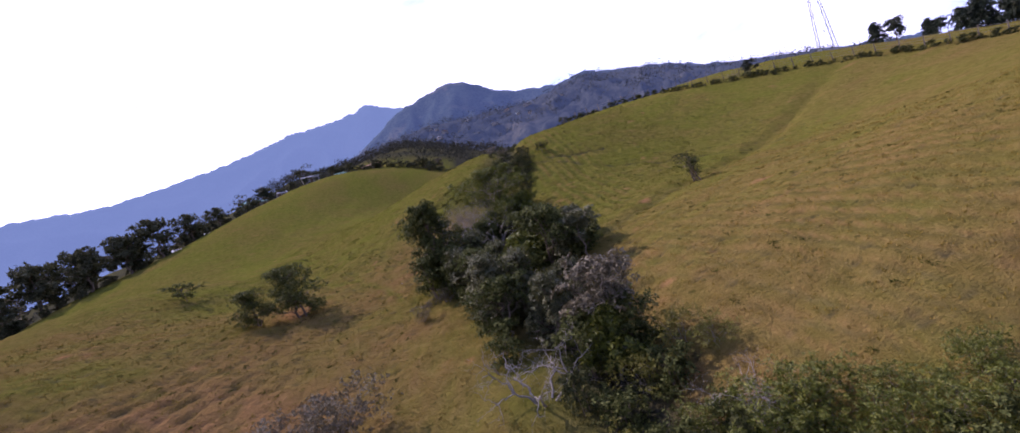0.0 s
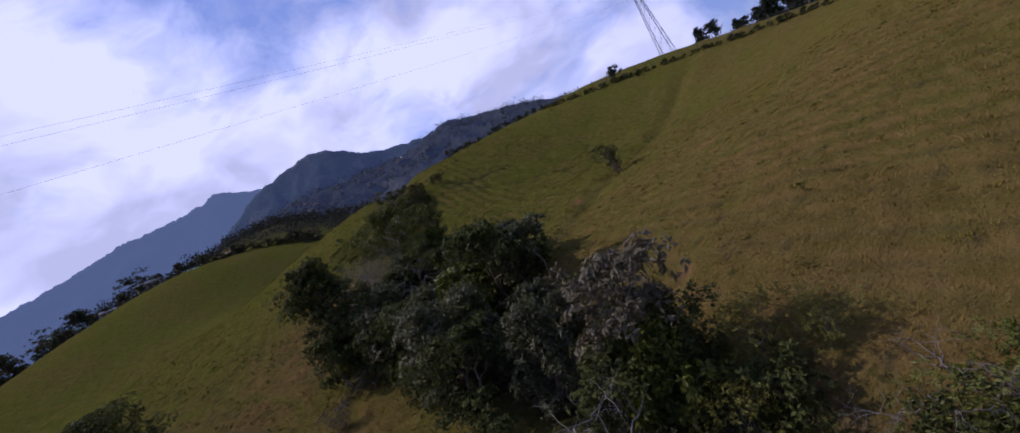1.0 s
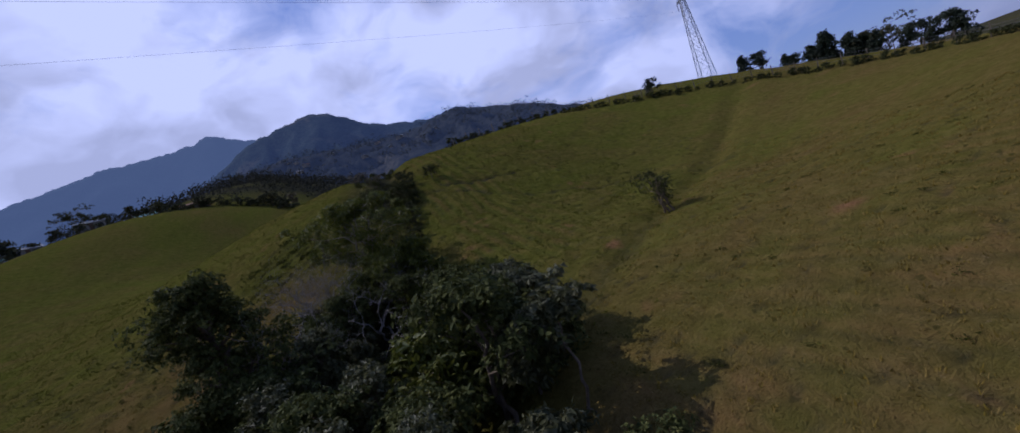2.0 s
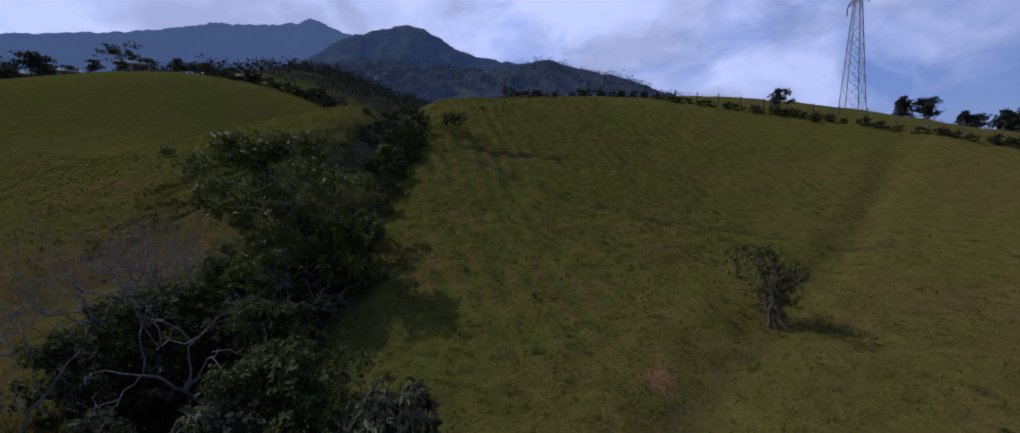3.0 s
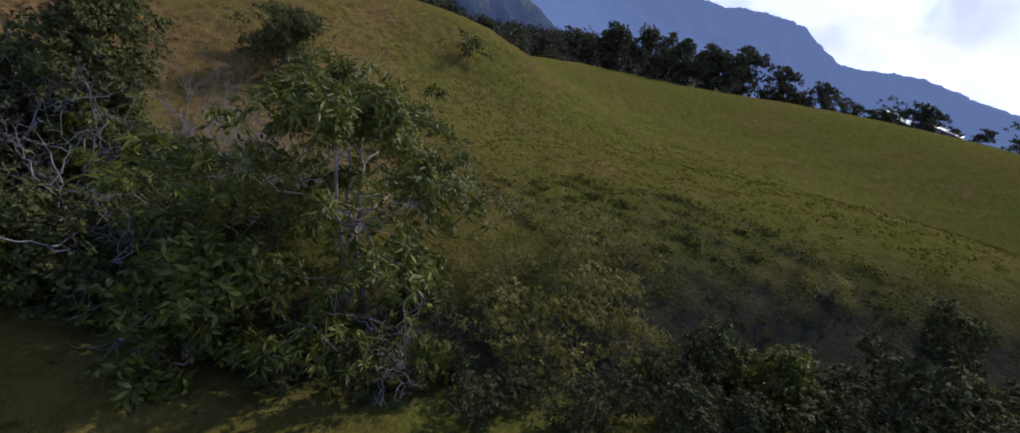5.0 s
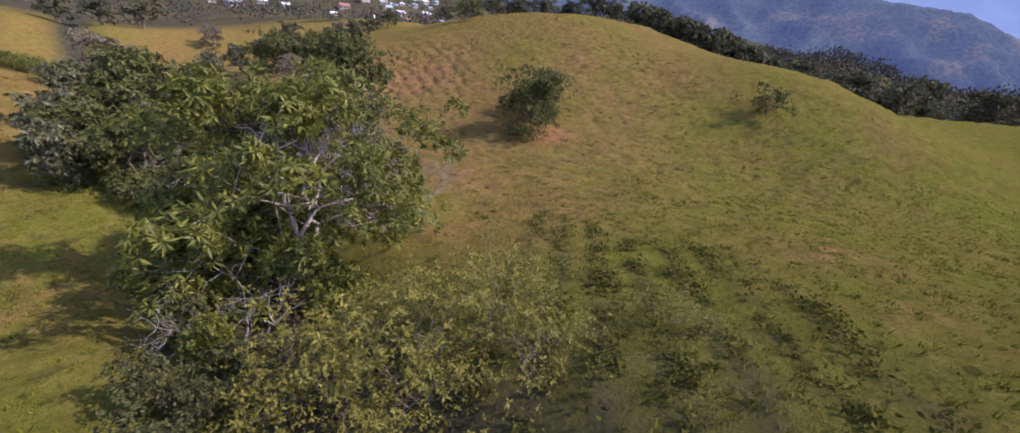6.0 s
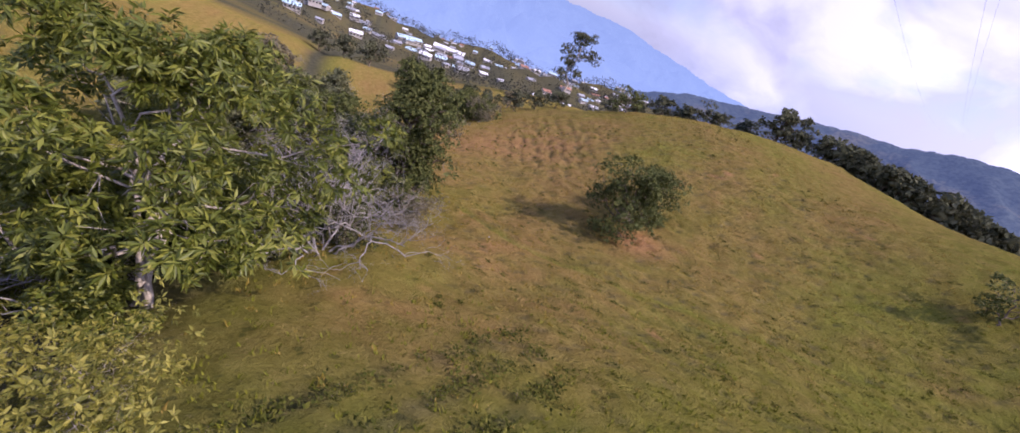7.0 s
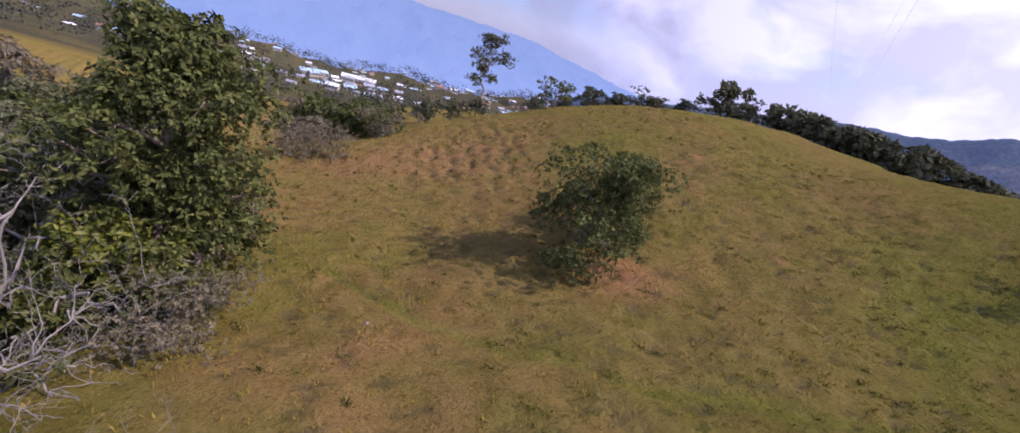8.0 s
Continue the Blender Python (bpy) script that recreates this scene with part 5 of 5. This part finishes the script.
tin_house = set_house(house(6.0, 4.0, 2.2, 0.8, M_TIN, "low house with grey tin roof on the ridge"), -49.0, 119.5, 0.5, True, 0.2, 0.7)
green_house = set_house(house(6.0, 4.0, 2.2, 0.9, M_GREEN, "low house with green sheet roof among trees"), -59.5, 108, 0.9, True, 0.2, 0.8)
set_house(house(7.5, 5.0, 2.3, 1.0, M_TILE, "house with clay tile roof on the ridge"), -36, 134, 0.2, True, 1.2, 0.7)
set_house(house(7.0, 5.0, 2.4, 0.8, M_TIN, "house with worn sheet roof below tall trees"), -67, 100, 1.1, True, 1.4, 0.7)
set_house(tin_house, -71, 94, 1.2, sink=1.4, scale=0.7)
set_house(green_house, -43, 128, 0.4, sink=1.4, scale=0.7)
set_house(tin_house, -54.6, 110.5, 0.75, sink=0.7, scale=0.65)

broad = plant("broad_tree", 61, 7.2, 3.3, 0.3, 13, 5, (0.54, 0.28), 26, 0.85, LEAF_FAR, BARK, 0.24,
              "broad dark green tree beyond the hill crest", "tree", flat=0.7)
stand(broad, -84, 66, 1.0, 0.0)
grey_tree = plant("greyish_tree", 63, 6.0, 3.0, 0.3, 13, 6, (0.34, 0.16), 40, 0.75, LEAF_BROWN, BARK_PALE, 0.2,
                  "greyish thin-leaved tree beyond the hill crest", "tree", flat=0.7)
stand(grey_tree, -86, 72, 1.0, 0.0)
for kind, places in (
    (broad, ((-78, 71, 1.15), (-74, 76, 1.1), (-70.5, 80.5, 1.0), (-67.5, 85, 1.0), (-81, 66, 1.2), (-72, 83, 0.9), (-64, 90, 0.75), (-65.5, 91.5, 0.5), (-61, 95, 0.55), (-57, 110, 0.5), (-51.2, 112.6, 0.3), (-85, 60, 1.0), (-82, 77, 0.9), (-88, 54, 0.9), (-79, 82, 0.9), (-92, 64, 1.0), (-75, 88, 0.75), (-90, 48, 0.8), (-68, 97, 0.5), (-44, 124, 0.35), (-42, 125.4, 0.25), (-34, 131, 0.42), (-32.4, 132, 0.3), (-22, 134, 0.4), (-20, 134, 0.5), (-18, 133.4, 0.35), (-9, 129, 0.5), (-7, 127, 0.4),
             (-4, 122, 0.5), (0, 114, 0.5), (2, 106, 0.5), (3, 99, 0.45), (2, 92, 0.45), (-49.2, 13.6, 0.92), (-46.4, 6.4, 0.5), (-45.2, 2.6, 0.5), (-41.6, -4.2, 0.5), (-52.2, 24.8, 0.5), (-54.4, 29.6, 0.5), (-57.4, 34.6, 0.55), (-49.6, 16.2, 0.5), (-39.4, -7.4, 0.5), (-43.5, -1, 0.66), (-51.5, 22.5, 0.52), (-50.5, 18.5, 0.6), (-53, 27, 0.5), (-55.5, 32, 0.5), (-62, 37, 0.7), (-66, 43, 0.75), (-70, 40, 0.9), (-74, 48, 0.8), (-64, 30, 0.7),
             (-13, 6, 0.55), (-18, 1, 0.6), (-24, -6, 0.55), (-9, -2, 0.55), (-30, -14, 0.6), (-3, -36, 0.8), (2, -40, 0.8), (7, -44, 0.8), (-20, -20, 0.6), (-14, -12, 0.55), (-36, -20, 0.6))),
    (grey_tree, ((-89, 68, 1.0), (-80, 80, 0.9), (-93, 58, 1.0), (-70, 94, 0.5), (-16, 136, 0.6), (-2, 118, 0.55), (4, 103, 0.5), (-78, 44, 0.8), (-80, 36, 0.9), (-11, 10, 0.5), (-16, -6, 0.55), (-26, -16, 0.6), (-10, -24, 0.7), (14, 88, 0.4), (18, 92, 0.45), (24, 92, 0.5))),
    (flat_tree, ((-50.5, 119, 0.85), (-62, 108, 0.9), (-47.5, 4.5, 0.85), (-66, 101, 0.8))),
    (ridge_tree, ((-56, 106.5, 0.7), (-48.5, 9.5, 0.75), (-45, 1.5, 0.6))),
):
    for x, y, s in places:
        s *= 0.82 if x > -60 and y < 40 else 1.0
        again(kind, x, y, s * rng.uniform(0.92, 1.08), rng.uniform(0, 6.3), group="crest trees", sink=0.15, tall=0.88 if y < 60 else 1.0)
far_bush = plant("ridge_bush", 67, 1.7, 1.3, 0.08, 4, 1, (0.38, 0.20), 18, 0.62, LEAF_FAR, BARK, 0.06,
                 "dark grey-green bush along the far ridge", "bush", stems=4, sides=4)
stand(far_bush, -79, 67)
for k, (x, y, h) in enumerate(along([(-80, 66), (-70, 82), (-62, 95), (-52, 110), (-44, 123), (-34, 132), (-20, 135), (-8, 129), (0, 115), (3, 100)], 1.15)):
    if -56 < x < -42 and k % 3:
        continue
    again(far_bush, x + rng.normal() * 0.9, y + rng.normal() * 0.9, rng.uniform(0.45, 1.0) * (1.2 if k % 7 < 4 else 0.75), rng.uniform(0, 6.3), group="ridge bushes")
for x, y, h in along([(-50, 19), (-53, 28), (-57.5, 35), (-63, 42), (-70, 50)], 0.9):
    again(far_bush, x + rng.normal() * 1.2 - 1.0, y + rng.normal() * 1.2, rng.uniform(0.8, 1.7), rng.uniform(0, 6.3), group="ridge bushes")
again(low_tree, -34, 5.5, 1.6, 0.3, label="small thin-stemmed tree on the knoll crest")
gum = plant("gum_tree", 65, 16.0, 3.2, 0.45, 11, 6, (0.40, 0.14), 80, 1.0, LEAF_FAR, BARK_PALE, 0.3,
            "tall slender gum tree with open drooping crown", "tree", droop=0.7, lean=(-0.8, 0.4))
stand(gum, -41, -33, 1.0, 0.0)


# ---- woods, as far as the mountains ----
def woods(name, places, sizes, mat, label, seed, per=38, heights=None):
    """Distant tree crowns: clumps of leaves on short trunks, in one mesh."""
    r = np.random.RandomState(seed)
    n = len(places)
    which = np.repeat(np.arange(n), per)
    base = np.column_stack([places, terrain(places[:, 0], places[:, 1], False) if heights is None else heights])
    lobe = r.normal(size=(n, 4, 3)) * [0.45, 0.45, 0.25]
    pick = lobe[which, r.randint(0, 4, n * per)]
    off = (pick + unit(r.normal(size=(n * per, 3))) * [0.42, 0.42, 0.34]) * sizes[which][:, None]
    c = base[which] + off + np.column_stack([np.zeros((n * per, 2)), sizes[which] * 0.75])
    way = unit(off) + r.normal(size=(n * per, 3)) * 0.6
    size = sizes[which][:, None] * 0.21
    a = unit(way) * size * r.uniform(0.7, 1.3, (n * per, 1))
    s = unit(np.cross(a, r.normal(size=(n * per, 3)))) * size * 0.45
    v = np.stack([c, c + a * 0.5 + s, c + a, c + a * 0.5 - s], 1).reshape(-1, 3)
    k = 4 * np.arange(n * per)[:, None]
    me = mesh_from(name, v, np.concatenate([k + [0, 1, 2], k + [0, 2, 3]], 1).reshape(-1, 3))
    me.materials.append(mat)
    return tagged(new(name, me), label, "woodland", "", "stuff")


def fan(count, az0, az1, d0, d1, seed, cx=0.0, cy=50.0):
    r = np.random.RandomState(seed)
    az, d = np.radians(r.uniform(az0, az1, count)), d0 + (d1 - d0) * r.uniform(0, 1, count) ** 0.75
    return np.column_stack([cx + d * np.sin(az), cy + d * np.cos(az)]), d


M_WOODS = leaf_material("woodland_leaves", (0.030, 0.034, 0.024), (0.056, 0.058, 0.042), (0.088, 0.082, 0.062), 0.1, 1.0, 0.02)
p1, d1 = fan(2600, -30, 28, 96, 420, 71)
woods("upper_valley_woods", p1, 1.6 + d1 * 0.009, M_WOODS, "mixed dark woodland up the valley below the mountain", 72)
# paler, bluer copy of the woodland leaves: haze put into their colour
M_WOODS_HAZE_TINT = leaf_material("haze_tinted_woodland_leaves", (0.038, 0.046, 0.050), (0.072, 0.082, 0.084), (0.118, 0.122, 0.112), 0.1, 1.0, 0.02)
spots_up = np.array([v.co[:] for v in wooded_slope.data.vertices])[: 44 * 353]
rs = np.random.RandomState(78)
face = spots_up[len(spots_up) // 44 * 20:]
face = face[rs.choice(len(face), 1500, False)] + rs.normal(size=(1500, 3)) * [2, 2, 0]
crown_row = spots_up[len(spots_up) // 44 * 43:]
face = np.concatenate([face, crown_row[rs.choice(len(crown_row), 60, False)] - [0, 0, 3.2]])
woods("slope_woods", face[:, :2], rs.uniform(2.4, 6.5, len(face)), M_WOODS_HAZE_TINT, "haze-tinted trees on the hillside below the mountain", 80, 22, face[:, 2] - 0.5)
p2, d2 = fan(1300, -128, -68, 95, 560, 73)
woods("west_slope_woods", p2, 2.2 + d2 * 0.012, M_WOODS, "woodland on the slope beyond the knoll", 74)
p3, d3 = fan(3600, -232, -128, 105, 1000, 75)
woods("town_trees", p3, 1.8 + d3 * 0.008, M_WOODS, "trees scattered between the town houses", 76, 26)

# ---- the town in the valley ----
town_kinds = [set_house(house(8, 6, 2.8, 1.1, m, lab, 4), 0, 0, 0, True) for m, lab in (
    (M_TIN, "town house with grey sheet roof"), (M_TILE, "town house with clay tile roof"), (M_WHITE, "town house with white roof"), (M_BLUE, "town house with pale blue roof"))]
ptown, dtown = fan(280, -205, -145, 270, 820, 77)
for k, ((x, y), d) in enumerate(zip(ptown, dtown)):
    kind = town_kinds[(0, 0, 1, 2, 2, 3, 3, 0)[k % 8]]
    if k < 8 and k in (0, 2, 3, 5):
        set_house(kind, x, y, rng.uniform(-0.4, 0.4), True)
    else:
        tagged(set_house(kind, x, y, rng.uniform(-0.4, 0.4), scale=rng.uniform(0.6, 1.25)), "", "", "town houses")
set_house(house(36, 18, 6.0, 2.0, M_WHITE, "large white-roofed hall in the town", 8), -78, -470, -0.2, True)
set_house(house(26, 14, 5.0, 1.6, M_BLUE, "long pale blue-roofed hall in the town", 6), -30, -440, 0.2, True)
rs = np.random.RandomState(79)
lots = spots_up[len(spots_up) // 44 * 24: len(spots_up) // 44 * 40]
lots = lots[(lots[:, 0] > -210) & (lots[:, 0] < 130)]
for k, (x, y, z) in enumerate(lots[rs.choice(len(lots), 46, False)]):
    kind = town_kinds[k % 4]
    keep = kind.scale.copy()
    kind.scale = (1, 1, 1)
    home = copy_thing(kind, Matrix.LocRotScale((x, y, z + 0.3), Euler((0, 0, rs.uniform(0, 3))), (rs.uniform(0.5, 0.85),) * 3))
    kind.scale = keep
    tagged(home, "small pale house on the wooded slope up the valley", "", "slope houses")

# ---- stones and grass ----
M_STONE = plain_material("pale_stone", (0.32, 0.29, 0.25), 0.9, 0.4, 8.0)
bm = bmesh.new()
bmesh.ops.create_icosphere(bm, subdivisions=2, radius=0.12)
for v in bm.verts:
    v.co *= 1 + 0.35 * noise.noise(v.co * 9)
    v.co.z *= 0.6
stone = tagged(new("stone"), "small pale stone lying in the grass", "stone", "stones")
part("rock", bm, M_STONE, stone)
stone.matrix_world = Matrix.LocRotScale((-10.8, 37.2, ground_z(-10.8, 37.2) + 0.02), Euler((0, 0, 0.4)), (0.4,) * 3)
for k in range(30):
    x, y = (rng.normal(-9.6, 0.9), rng.normal(35.2, 0.9)) if k < 10 else (rng.uniform(-24, -8), rng.uniform(24, 44)) if k < 22 else (rng.uniform(8, 30), rng.uniform(22, 50))
    copy_thing(stone, Matrix.LocRotScale((x, y, ground_z(x, y) + 0.02), Euler((0, 0, rng.uniform(0, 6))), (rng.uniform(0.15, 0.34),) * 3))

M_TUFT = leaf_material("grass_blades", (0.11, 0.088, 0.012), (0.20, 0.142, 0.024), (0.33, 0.23, 0.07), 0.08, 0.95, 0.03)


def grass(name, count, x0, x1, y0, y1, size, mat, label, seed, damp, blades=6):
    r = np.random.RandomState(seed)
    x, y = r.uniform(x0, x1, count), r.uniform(y0, y1, count)
    keep = (lumps(x, y, 3.2, 81) + 0.6 * lumps(x, y, 0.9, 82) > r.uniform(-0.9, 1.1, count)) & (np.abs(x - gully_line(y)) > 3.0)
    green_side = np.where(x > gully_line(y), y - 38.6 - 0.66 * (x - 17.0), y - 46 - 0.12 * x) > r.normal(size=count) * 2.5
    keep &= green_side == damp
    x, y = x[keep], y[keep]
    n = len(x)
    base = np.repeat(np.column_stack([x, y, terrain(x, y) - 0.01]), blades, 0)
    m = n * blades
    base[:, :2] += r.normal(size=(m, 2)) * size * 0.35
    h = size * np.repeat(r.uniform(0.5, 1.4, n), blades) * r.uniform(0.6, 1.2, m)
    az = r.uniform(0, 6.283, m)
    out = np.column_stack([np.cos(az), np.sin(az), np.zeros(m)])
    side = np.column_stack([-np.sin(az), np.cos(az), np.zeros(m)]) * (size * 0.12)
    tip = base + out * h[:, None] * 0.55 + np.column_stack([np.zeros((m, 2)), h * 0.8])
    v = np.stack([base - side, base + side, tip], 1).reshape(-1, 3)
    me = mesh_from(name, v, (3 * np.arange(m)[:, None] + [0, 1, 2]))
    me.materials.append(mat)
    return tagged(new(name, me), label, "grass", "", "stuff")


grass("pasture_grass", 60000, -40, 34, 6, 72, 0.12, M_TUFT, "short tufts of dry pasture grass", 83, False)
M_TUFT_GREEN = leaf_material("green_grass_blades", (0.06, 0.07, 0.008), (0.115, 0.12, 0.012), (0.19, 0.18, 0.030), 0.08, 0.95, 0.03)
grass("green_grass", 60000, -34, 24, 28, 76, 0.12, M_TUFT_GREEN, "green grass tufts on the damp slope", 84, True)
